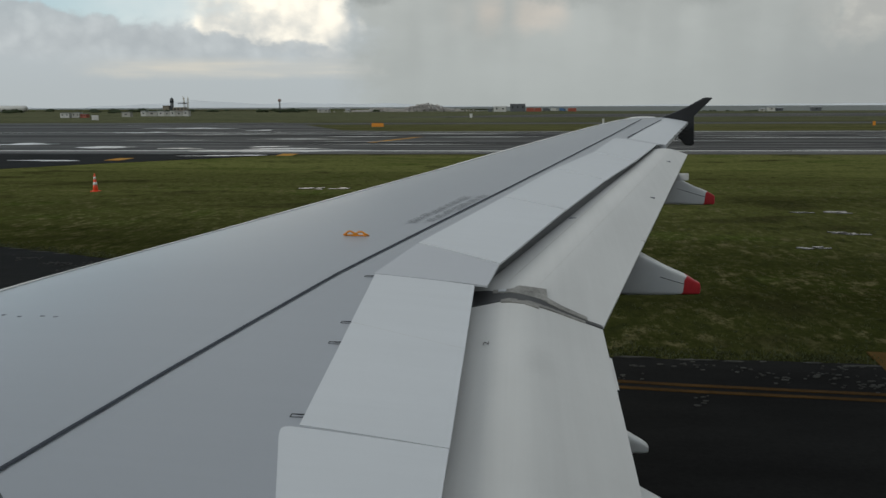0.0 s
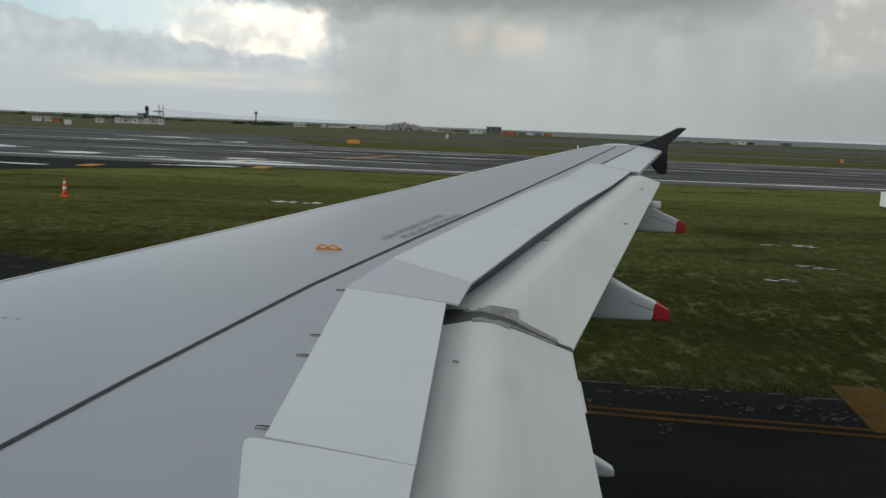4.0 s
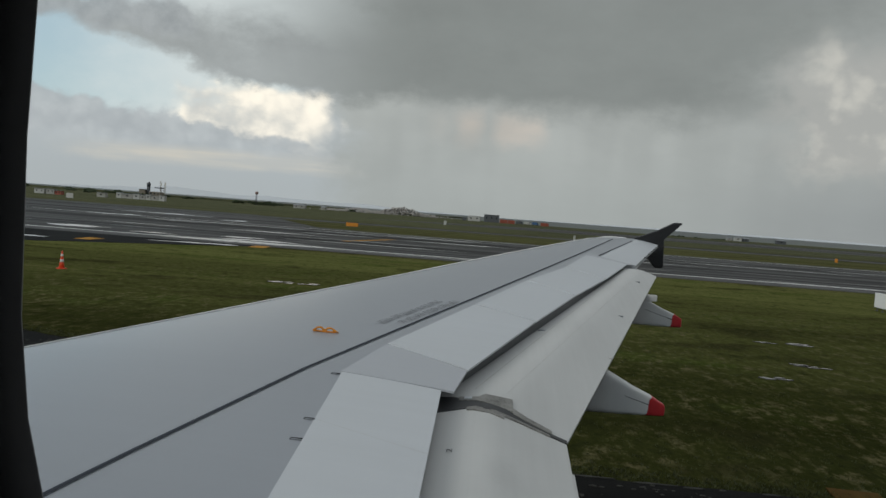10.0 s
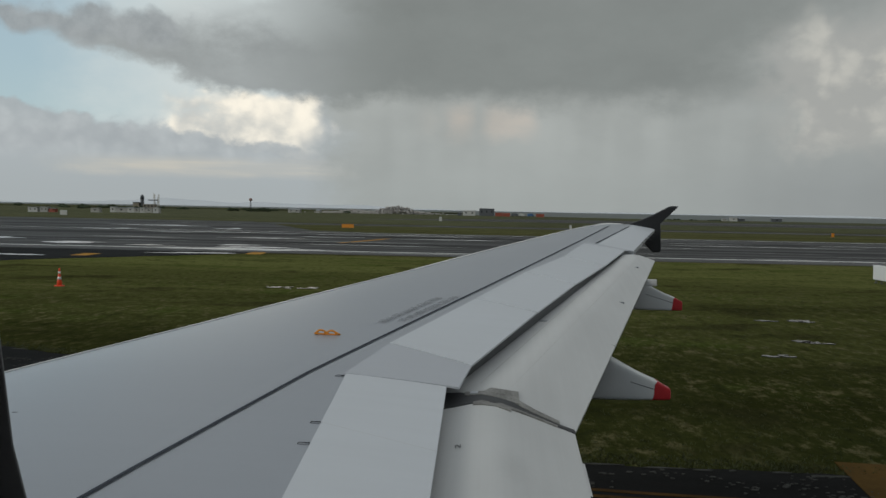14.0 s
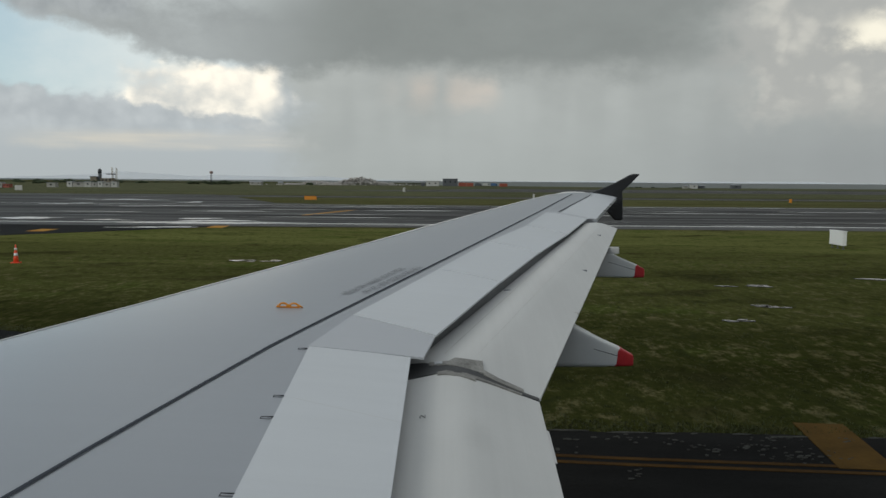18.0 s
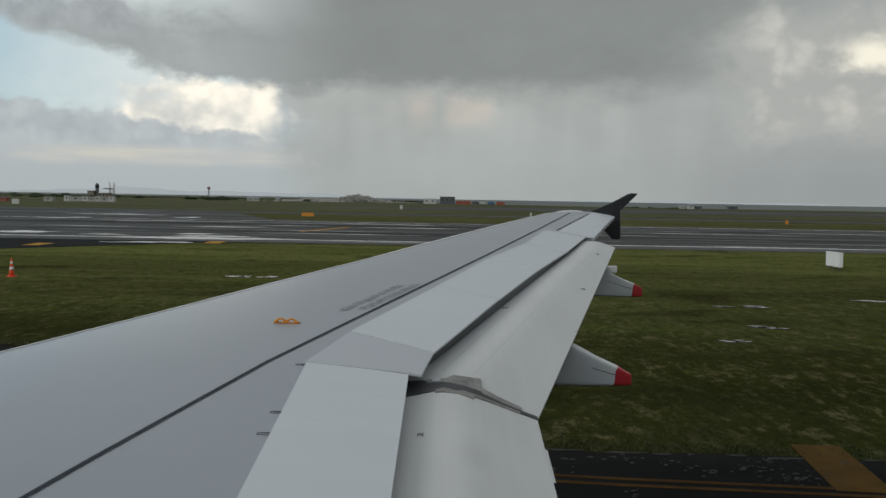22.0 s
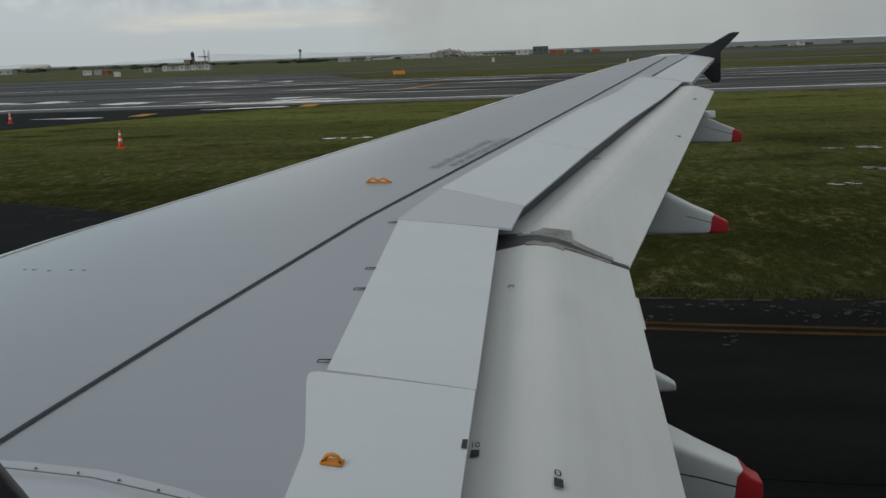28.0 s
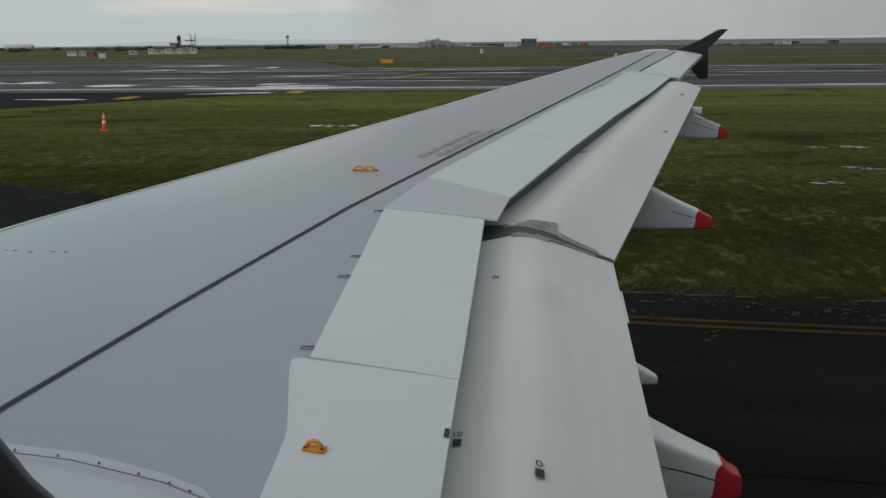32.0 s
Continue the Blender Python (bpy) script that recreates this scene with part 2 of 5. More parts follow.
def paint(name, base, rough, dirt=0.10, streaks=0.06, scale=1.0, metal=0.0, gloss=0.5, run_way=(0.25, 4.0, 1.0), smudge=None, coat=0.0):
    """Aircraft paint: faint chordwise streaks, stains and fine mottling."""

    def build(n, b, p):
        big = n.noise(p, 0.8 * scale, 4, 0.6)
        fine = n.noise(p, 26 * scale, 4, 0.6)
        run = n.noise(p, 3.0 * scale, 4, 0.6, run_way)
        f = n.math("MULTIPLY_ADD", n.math("SUBTRACT", big, 0.5), dirt * 2, 1.0)
        f = n.math("MULTIPLY_ADD", n.math("SUBTRACT", run, 0.5), streaks * 2, f)
        f = n.math("MULTIPLY_ADD", n.math("SUBTRACT", fine, 0.5), dirt * 0.3, f)
        if smudge:
            d = n.node("ShaderNodeVectorMath", operation="DISTANCE")
            m = n.node("ShaderNodeMapping")
            m.inputs["Scale"].default_value = (1.0, 0.45, 0.0)
            n.link(p, m.inputs["Vector"])
            n.link(m.outputs[0], d.inputs[0])
            d.inputs[1].default_value = (smudge[0], smudge[1] * 0.45, 0.0)
            f = n.math("SUBTRACT", f, n.ramp(n.math("MULTIPLY_ADD", n.math("SUBTRACT", fine, 0.5), 0.05, d.outputs["Value"]), 0.0, 0.13, 0.10, 0.0))
        n.link(n.scaled(n.mix(0.0, base, base), f), b.inputs["Base Color"])
        n.link(n.math("MULTIPLY_ADD", n.math("SUBTRACT", big, 0.5), 0.18, rough), b.inputs["Roughness"])
        b.inputs["Metallic"].default_value = metal
        b.inputs["Specular IOR Level"].default_value = gloss
        b.inputs["Coat Weight"].default_value = coat
        b.inputs["Coat Roughness"].default_value = 0.36
        b.inputs["Coat IOR"].default_value = 1.65

    return material(name, build)


def plain(name, base, rough, vary=0.12, scale=6.0, metal=0.0, relief=0.0, gloss=0.5):
    def build(n, b, p):
        f = n.math("MULTIPLY_ADD", n.math("SUBTRACT", n.noise(p, scale, 5, 0.6), 0.5), vary * 2, 1.0)
        f = n.math("MULTIPLY_ADD", n.math("SUBTRACT", n.noise(p, scale * 9, 3, 0.6), 0.5), vary, f)
        n.link(n.scaled(n.mix(0.0, base, base), f), b.inputs["Base Color"])
        b.inputs["Roughness"].default_value = rough
        b.inputs["Metallic"].default_value = metal
        b.inputs["Specular IOR Level"].default_value = gloss
        if relief:
            bump(n, b, n.noise(p, scale * 4, 4, 0.6), 0.4, relief)

    return material(name, build)


def grass_build(n, b, p):
    """Wet turf: olive and green in long bands, blotched with straw and dark mud, haze-tinted far out."""
    cut = n.node("ShaderNodeSeparateXYZ")
    n.link(p, cut.inputs[0])
    big = n.noise(p, 0.030, 5, 0.6, (0.5, 1.5, 1))
    band = n.noise(p, 0.10, 4, 0.6, (0.16, 1.0, 1))
    mid = n.noise(p, 0.20, 6, 0.66, (0.7, 0.9, 1))
    blotch = n.noise(p, 1.4, 6, 0.72, (1.0, 0.50, 1))
    fine = n.noise(p, 4.0, 6, 0.74, (1.0, 0.45, 1))
    blade = n.noise(p, 14.0, 4, 0.75, (1.0, 0.35, 1))
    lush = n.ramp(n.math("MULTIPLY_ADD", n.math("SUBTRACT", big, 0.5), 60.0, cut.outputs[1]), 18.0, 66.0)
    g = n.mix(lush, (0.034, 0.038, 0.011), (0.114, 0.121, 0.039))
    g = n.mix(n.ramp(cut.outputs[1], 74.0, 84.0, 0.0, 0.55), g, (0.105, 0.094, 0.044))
    # turf pales with distance: haze put into the base colour
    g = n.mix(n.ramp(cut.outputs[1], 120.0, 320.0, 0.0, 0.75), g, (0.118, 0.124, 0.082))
    g = n.mix(n.ramp(mid, 0.53, 0.66, 0.0, 0.6), g, (0.056, 0.080, 0.016))
    g = n.mix(n.ramp(mid, 0.46, 0.34, 0.0, 0.7), g, (0.034, 0.033, 0.014))
    straw = n.math("MULTIPLY", n.ramp(n.math("MULTIPLY_ADD", fine, 0.45, n.math("MULTIPLY", blotch, 0.55)), 0.50, 0.60), n.ramp(mid, 0.38, 0.56, 0.15, 0.8))
    straw = n.math("MULTIPLY", straw, n.ramp(cut.outputs[1], 46.0, 64.0, 1.0, 0.35))
    g = n.mix(straw, g, (0.122, 0.106, 0.055))
    g = n.mix(n.ramp(blotch, 0.48, 0.34, 0.0, 0.5), g, (0.019, 0.021, 0.010))
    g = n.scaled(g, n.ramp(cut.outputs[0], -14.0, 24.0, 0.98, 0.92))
    g = n.scaled(g, n.ramp(band, 0.36, 0.64, 0.70, 1.04))
    g = n.scaled(g, n.math("MULTIPLY_ADD", n.math("SUBTRACT", fine, 0.5), 1.5, 1.0))
    g = n.scaled(g, n.math("MULTIPLY_ADD", n.math("SUBTRACT", blade, 0.5), 0.8, 1.0))
    n.link(g, b.inputs["Base Color"])
    b.inputs["Roughness"].default_value = 0.95
    b.inputs["Specular IOR Level"].default_value = 0.0
    bump(n, b, n.math("ADD", blotch, fine), 0.8, 0.08)


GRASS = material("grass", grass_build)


def asphalt(name, base, wet_lo, wet_hi, stretch, sheen=0.04, lanes=0.0):
    """Bitumen with long wet streaks that mirror the sky."""

    def build(n, b, p):
        big = n.noise(p, 0.05, 5, 0.6, stretch)
        mid = n.noise(p, 0.35, 5, 0.6, (stretch[0], stretch[1], 1))
        fine = n.noise(p, 14.0, 4, 0.7)
        wet = n.ramp(n.math("MULTIPLY_ADD", mid, 0.35, n.math("MULTIPLY", big, 0.65)), wet_lo, wet_hi)
        c = n.mix(n.ramp(mid, 0.35, 0.7), base, tuple(v * 1.7 for v in base))
        c = n.scaled(c, n.math("MULTIPLY_ADD", n.math("SUBTRACT", fine, 0.5), 0.9, 1.0))
        lane = n.noise(p, 0.11, 4, 0.65, (0.012, 1.0, 1))
        c = n.scaled(c, n.ramp(lane, 0.40, 0.60, 1.0 - lanes, 1.0 + lanes))
        n.link(n.mix(wet, c, tuple(v * 0.6 for v in base)), b.inputs["Base Color"])
        n.link(n.math("MULTIPLY_ADD", wet, -0.50, 0.66), b.inputs["Roughness"])
        n.link(n.math("MULTIPLY_ADD", wet, 0.5, n.ramp(lane, 0.40, 0.60, sheen * (1 - lanes), sheen * (1 + lanes))), b.inputs["Specular IOR Level"])
        bump(n, b, fine, n.math("MULTIPLY_ADD", wet, -0.28, 0.32), 0.01)

    return material(name, build)


TARMAC = asphalt("tarmac", (0.0082, 0.0082, 0.0080), 0.60, 0.76, (0.5, 1.6, 1), 0.012)
RUNWAY = asphalt("runway_bitumen", (0.041, 0.0405, 0.040), 0.56, 0.72, (0.22, 3.0, 1), 0.06, 0.55)
PATCH = asphalt("older_tarmac", (0.0080, 0.0080, 0.0078), 0.60, 0.76, (0.5, 1.6, 1), 0.013)


def slab_build(n, b, p):
    info = n.node("ShaderNodeObjectInfo")
    r = info.outputs["Random"]
    big = n.noise(p, 0.22, 5, 0.6)
    fine = n.noise(p, 9.0, 4, 0.7)
    c = n.mix(r, (0.050, 0.050, 0.048), (0.090, 0.088, 0.082))
    c = n.scaled(c, n.math("MULTIPLY_ADD", n.math("SUBTRACT", fine, 0.5), 0.7, 1.0))
    wet = n.ramp(n.math("MULTIPLY_ADD", r, 0.10, big), 0.48, 0.66)
    n.link(n.mix(wet, c, (0.03, 0.03, 0.03)), b.inputs["Base Color"])
    n.link(n.math("MULTIPLY_ADD", wet, -0.6, 0.75), b.inputs["Roughness"])
    n.link(n.math("MULTIPLY_ADD", wet, 0.45, 0.06), b.inputs["Specular IOR Level"])
    bump(n, b, fine, 0.15, 0.01)


SLAB = material("apron_concrete", slab_build)


def water_build(n, b, p):
    b.inputs["Base Color"].default_value = (0.05, 0.05, 0.048, 1)
    b.inputs["Specular IOR Level"].default_value = 1.0
    n.link(n.math("MULTIPLY_ADD", n.noise(p, 2.0, 3), 0.08, 0.02), b.inputs["Roughness"])
    bump(n, b, n.noise(p, 3.0, 3), 0.03, 0.01)


PUDDLE = material("puddle_water", water_build)


def sea_build(n, b, p):
    c = n.mix(n.noise(p, 0.01, 4, 0.6, (0.3, 3, 1)), (0.06, 0.072, 0.066), (0.10, 0.112, 0.102))
    n.link(c, b.inputs["Base Color"])
    b.inputs["Roughness"].default_value = 0.55
    bump(n, b, n.noise(p, 0.4, 4, 0.6, (0.5, 1.5, 1)), 0.5, 0.3)


SEA = material("sea_water", sea_build)
SKIN = paint("wing_grey_paint", (0.274, 0.292, 0.324), 0.46, 0.06, 0.04, gloss=0.4, coat=1.0)
FLAP_RUB = plain("grimy_flap_paint", (0.44, 0.435, 0.42), 0.5, 0.25, 2.2)
# grey darkened to carry the shade inside the flap cove
COVE = plain("cove_shade_grey", (0.16, 0.165, 0.17), 0.7, 0.25, 5.0)
FINE_SEAM = plain("fine_panel_seam", (0.47, 0.475, 0.47), 0.5, 0.1, 8.0)
SEAM = plain("skin_seam_grey", (0.13, 0.135, 0.15), 0.5, 0.1, 8.0)
PANEL = paint("panel_light_grey_paint", (0.535, 0.555, 0.580), 0.40, 0.05, 0.04)
SHROUD = paint("shroud_grey_paint", (0.43, 0.445, 0.475), 0.38, 0.06, 0.03)
FLAPS = paint("flap_grey_paint", (0.53, 0.532, 0.524), 0.56, 0.11, 0.06, 1.0, 0.0, 0.3, (7.0, 0.12, 1.0), (0.10, 5.55))
FAIRING = paint("fairing_grey_paint", (0.60, 0.61, 0.605), 0.42, 0.14, 0.10, 2.0)
# slat and nose colours raised to paint in the sunlit leading edge line
SLAT = paint("sunlit_slat_paint", (0.78, 0.78, 0.77), 0.22, 0.05, 0.03, 1.0, 0.0, 0.8)
POLISHED = plain("sunlit_polished_alloy", (0.82, 0.81, 0.78), 0.35, 0.05, 5.0, 0.35)
HULL = paint("fuselage_white_paint", (0.70, 0.71, 0.72), 0.35, 0.05, 0.03)
CHARCOAL = plain("charcoal_paint", (0.014, 0.015, 0.017), 0.45, 0.2, 3.0)
RED = plain("red_paint", (0.42, 0.024, 0.030), 0.45, 0.2, 14.0)
ORANGE = plain("orange_paint", (0.63, 0.24, 0.02), 0.5, 0.2, 20.0)
LINE = plain("dark_walkway_line", (0.020, 0.026, 0.037), 0.85, 0.15, 10.0)
STENCIL = plain("stencil_grey", (0.20, 0.21, 0.228), 0.6, 0.2, 20.0)
FAINT_MARK = plain("worn_grey_marking", (0.17, 0.178, 0.195), 0.6, 0.2, 20.0)
BLACKISH = plain("black_marking", (0.02, 0.021, 0.024), 0.6, 0.2, 20.0)
GAP = plain("sealant_dark", (0.014, 0.014, 0.016), 0.8, 0.2, 20.0)
RAIL = plain("rail_rubber_and_shade", (0.045, 0.046, 0.048), 0.6, 0.5, 12.0)
METAL = plain("worn_alloy", (0.23, 0.225, 0.21), 0.5, 1.1, 9.0, 0.25, 0.003)
LINING = plain("cabin_lining", (0.16, 0.16, 0.165), 0.7, 0.06, 30.0)
SEAL = plain("window_seal_rubber", (0.03, 0.03, 0.032), 0.8, 0.1, 40.0)
TYRE = plain("tyre_rubber", (0.02, 0.02, 0.02), 0.8, 0.15, 12.0)
YELLOW = plain("yellow_road_paint", (0.40, 0.20, 0.025), 0.7, 0.35, 3.0, gloss=0.1)
OCHRE = plain("worn_yellow_paint", (0.070, 0.039, 0.008), 0.8, 0.5, 1.5, gloss=0.06)
FAINT = plain("faint_yellow_paint", (0.050, 0.026, 0.006), 0.8, 0.9, 1.2, gloss=0.06)
WHITE = plain("white_road_paint", (0.60, 0.60, 0.57), 0.5, 0.3, 3.0)
BUILD_WHITE = plain("white_cladding", (0.46, 0.46, 0.44), 0.6, 0.12, 0.8)
CABIN = plain("cream_cladding", (0.34, 0.335, 0.31), 0.6, 0.15, 0.8)
BUILD_GREY = plain("grey_cladding", (0.085, 0.092, 0.10), 0.7, 0.2, 0.8)
BUILD_RED = plain("red_oxide_steel", (0.30, 0.075, 0.045), 0.6, 0.2, 0.8)
BUILD_BLUE = plain("blue_steel", (0.05, 0.12, 0.25), 0.6, 0.2, 0.8)
ROOF = plain("roof_sheet", (0.24, 0.25, 0.26), 0.6, 0.2, 0.8)
GLASS_DARK = plain("dark_window_glass", (0.02, 0.025, 0.03), 0.12, 0.2, 3.0)
CONE_RED = plain("fluorescent_plastic", (0.80, 0.09, 0.03), 0.5, 0.12, 8.0)
CONE_WHITE = plain("reflective_collar", (0.75, 0.75, 0.74), 0.4, 0.1, 12.0)
TAN = plain("tan_render", (0.20, 0.175, 0.135), 0.8, 0.25, 0.8)
MAST = plain("ochre_lattice_paint", (0.34, 0.30, 0.22), 0.7, 0.2, 2.0)
RADAR = plain("faded_red_panel", (0.25, 0.17, 0.15), 0.6, 0.2, 1.0)
RUBBLE = plain("broken_stone", (0.36, 0.34, 0.32), 0.9, 0.4, 0.6)
LEAF = plain("bush_leaves", (0.035, 0.05, 0.02), 0.9, 0.5, 0.7)
BARK = plain("bark", (0.08, 0.06, 0.04), 0.9, 0.3, 3.0)
# pale blue-grey holds the distance haze of the hills
HILL = plain("haze_tinted_hill", (0.56, 0.585, 0.61), 1.0, 0.06, 0.004)
CRUMB = plain("worn_pale_chippings", (0.048, 0.048, 0.044), 0.9, 0.7, 5.0, gloss=0.1)
BLADE = plain("grass_tuft", (0.036, 0.042, 0.010), 0.9, 0.8, 0.6)
SIGN_YELLOW = plain("sign_yellow_face", (0.75, 0.55, 0.03), 0.5, 0.1, 6.0)


# ---- mesh helpers ----
def mesh_from(name, verts, faces, mat, smooth=False):
    me = bpy.data.meshes.new(name)
    me.from_pydata([tuple(map(float, v)) for v in verts], [], faces)
    me.materials.append(mat)
    if smooth:
        me.polygons.foreach_set("use_smooth", [True] * len(me.polygons))
    me.update()
    return me


def part(name, bm, mat, parent, label=""):
    """Links a bmesh, or a ready mesh, as one object under a thing or a part."""
    if isinstance(bm, bpy.types.Mesh):
        me = bm
    else:
        me = bpy.data.meshes.new(name)
        bmesh.ops.recalc_face_normals(bm, faces=bm.faces)
        bm.to_mesh(me)
        bm.free()
        me.materials.append(mat)
    ob = new(name, me)
    ob.parent = parent
    if parent is not None:
        ob.matrix_parent_inverse = parent.matrix_basis.inverted() if parent.parent is None else Matrix()
    return tagged(ob, label)


def empty(name, place, label, category, group="", kind=""):
    ob = new(name)
    ob.empty_display_size = 0.2
    ob.matrix_basis = Matrix.Translation(place)
    tagged(ob, label, category, group, kind)
    return ob


def box_bm(x0, x1, y0, y1, z0, z1, bevel=0.0, bm=None):
    bm = bm or bmesh.new()
    vs = [bm.verts.new((x, y, z)) for x in (x0, x1) for y in (y0, y1) for z in (z0, z1)]
    fs = [bm.faces.new([vs[i] for i in f]) for f in ((0, 1, 3, 2), (4, 6, 7, 5), (0, 4, 5, 1), (2, 3, 7, 6), (0, 2, 6, 4), (1, 5, 7, 3))]
    if bevel:
        bmesh.ops.bevel(bm, geom=list({e for f in fs for e in f.edges}), offset=bevel, segments=2, affect="EDGES")
    return bm


def loft(rings, cap=True, closed=True):
    """A skin over rings of points with equal counts."""
    bm = bmesh.new()
    rows = [[bm.verts.new(p) for p in r] for r in rings]
    for a, b in zip(rows, rows[1:]):
        for i in range(len(a) if closed else len(a) - 1):
            j = (i + 1) % len(a)
            bm.faces.new((a[i], a[j], b[j], b[i]))
    if cap:
        bm.faces.new(rows[0][::-1])
        bm.faces.new(rows[-1])
    return bm


def smooth_bm(bm):
    for f in bm.faces:
        f.smooth = True
    return bm


def tube(points, r, sides=8, taper=1.0):
    """A round bar along points."""
    rings = []
    pts = [Vector(p) for p in points]
    for i, p in enumerate(pts):
        d = (pts[min(i + 1, len(pts) - 1)] - pts[max(i - 1, 0)]).normalized()
        q = d.to_track_quat("Z", "Y")
        rr = r * (1 + (taper - 1) * i / max(1, len(pts) - 1))
        rings.append([p + q @ Vector((rr * math.cos(a), rr * math.sin(a), 0)) for a in (2 * math.pi * k / sides for k in range(sides))])
    return smooth_bm(loft(rings))


def ngon(points, z0, z1):
    """An upright prism over a flat outline."""
    bm = bmesh.new()
    lo = [bm.verts.new((x, y, z0)) for x, y in points]
    hi = [bm.verts.new((x, y, z1)) for x, y in points]
    bm.faces.new(hi)
    bm.faces.new(lo[::-1])
    for i in range(len(lo)):
        j = (i + 1) % len(lo)
        bm.faces.new((lo[i], lo[j], hi[j], hi[i]))
    return bm


def text_mesh(body, size, mat, stretch=1.0):
    cu = bpy.data.curves.new("text", "FONT")
    cu.body, cu.size, cu.extrude = body, size, 0.0
    ob = bpy.data.objects.new("text", cu)
    scene.collection.objects.link(ob)
    me = bpy.data.meshes.new_from_object(ob.evaluated_get(bpy.context.evaluated_depsgraph_get()))
    bpy.data.objects.remove(ob)
    me.materials.clear()
    me.materials.append(mat)
    for v in me.vertices:
        v.co.x *= stretch
    return me


# ---- ground, seen with the aircraft standing at a taxiway bend ----
def sheet(name, outline, z, mat, label, category, kind="structure", step=3.0, wobble=0.0, seed=0):
    """A flat sheet with a slightly uneven edge and a thin rim that goes into the ground."""
    rng = random.Random(seed)
    pts = []
    for (ax, ay), (bx, by) in zip(outline, outline[1:] + outline[:1]):
        length = math.hypot(bx - ax, by - ay)
        n = max(1, min(60, int(length / step))) if wobble and max(abs(ax), abs(bx)) < 90 else 1
        for i in range(n):
            f = i / n
            j = wobble * rng.uniform(-1, 1) if 0 < i else 0
            nx, ny = -(by - ay) / length, (bx - ax) / length
            pts.append((ax + (bx - ax) * f + nx * j, ay + (by - ay) * f + ny * j))
    ob = part(name, ngon(pts, -0.05, z), mat, None)
    return tagged(ob, label, category, "", kind)


def ground_sheet():
    """One sheet to the horizon with gentle swells on the grass."""
    xs = sorted({*range(-120, 121, 3), *range(-4500, 4501, 300)})
    ys = sorted({*range(-60, 141, 3), *range(-3000, 4801, 300)})
    verts = [(x, y, 0.0) for y in ys for x in xs]
    n = len(xs)
    faces = [(j * n + i, j * n + i + 1, (j + 1) * n + i + 1, (j + 1) * n + i) for j in range(len(ys) - 1) for i in range(n - 1)]
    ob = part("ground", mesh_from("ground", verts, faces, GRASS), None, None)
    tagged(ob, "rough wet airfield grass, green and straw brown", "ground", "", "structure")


ground_sheet()
NEAR_EDGE = [(300, 15.8), (40, 15.8), (20, 16.4), (9.8, 16.9), (9.0, 17.8), (8.2, 20.5), (7.2, 23.5), (5, 24.0), (2, 25.0), (-3.5, 27.2), (-12, 30.4), (-18.7, 34), (-27, 41.5), (-31, 50), (-30.2, 56), (-27.9, 59.5), (-21.5, 68), (-15, 75), (-9, 82.2)]
sheet("taxiway", NEAR_EDGE + [(-400, 82.2), (-400, -60), (300, -60)], 0.02, TARMAC, "wet black asphalt taxiway and apron edge", "taxiway", step=0.5, wobble=0.10, seed=3)
sheet("runway", [(-1800, 82), (1800, 82), (1800, 156), (-1800, 156)], 0.024, RUNWAY, "wet grey bitumen runway with dark wheel tracks", "runway", wobble=0.1, step=2.0, seed=4)
sheet("link_taxiway", [(-8, 155.8), (-21, 162), (-39, 208), (-54, 242), (-900, 242), (-900, 155.8)], 0.02, RUNWAY, "wet dark asphalt beyond the runway", "taxiway")
sheet("far_taxiway", [(-1500, 214), (1500, 214), (1500, 236), (-1500, 236)], 0.021, RUNWAY, "distant straight asphalt taxiway", "taxiway")
sheet("outer_taxiway", [(-40, 345), (1500, 345), (1500, 520), (40, 470)], 0.022, RUNWAY, "dull wet asphalt strip far out on the field", "taxiway")
sheet("sea", [(70, 720), (130, 670), (700, 640), (9000, 600), (9000, 9000), (-4000, 9000), (-1500, 1500), (-200, 900)], 0.03, SEA, "flat grey-green harbour water reaching the horizon", "water")


sheet("link_road", [(29.2, 16.0), (29.9, 19.6), (31.1, 23.7), (33.5, 31.6), (37.1, 41), (43.7, 56), (57.2, 82.5), (70, 82.5), (56, 63.7), (46, 46.4), (39.7, 32), (37.4, 23.6), (38, 16.0)], 0.019, TARMAC, "narrow black asphalt link road with pale kerb edges", "taxiway", step=1.0, wobble=0.06, seed=9)


def marking(name, outline, mat, label, z=0.03, category="marking"):
    ob = part(name, ngon(outline, z - 0.02, z), mat, None)
    return tagged(ob, label, category, "", "structure")


def strip(a, b, width):
    (ax, ay), (bx, by) = a, b
    length = math.hypot(bx - ax, by - ay)
    nx, ny = -(by - ay) / length * width / 2, (bx - ax) / length * width / 2
    return [(ax + nx, ay + ny), (ax - nx, ay - ny), (bx - nx, by - ny), (bx + nx, by + ny)]


def polyline(name, pts, width, mat, label):
    for i, (a, b) in enumerate(zip(pts, pts[1:])):
        marking(name, strip(a, b, width), mat, label, 0.028)


for off in (0.0, 0.30):
    polyline("taxiway_edge_line", [(60, 13.0 + off), (22, 14.2 + off), (14.3, 14.85 + off), (9.9, 15.4 + off), (1.8, 17.6 + off), (-4, 20.8 + off), (-14, 26.0 + off)], 0.12, FAINT, "worn double yellow taxiway edge line")
for bx, by, ang in ((29.5, 15.7, 96), (18.35, 17.1, 84), (3.6, 25.2, 100), (-9.4, 31.8, 66)):
    dx, dy = math.cos(radians(ang)), math.sin(radians(ang))
    marking("shoulder_bar", strip((bx - dx * 2.4, by - dy * 2.4), (bx + dx * 0.15, by + dy * 0.15), 0.88), OCHRE, "faded yellow shoulder bar on asphalt", 0.03)
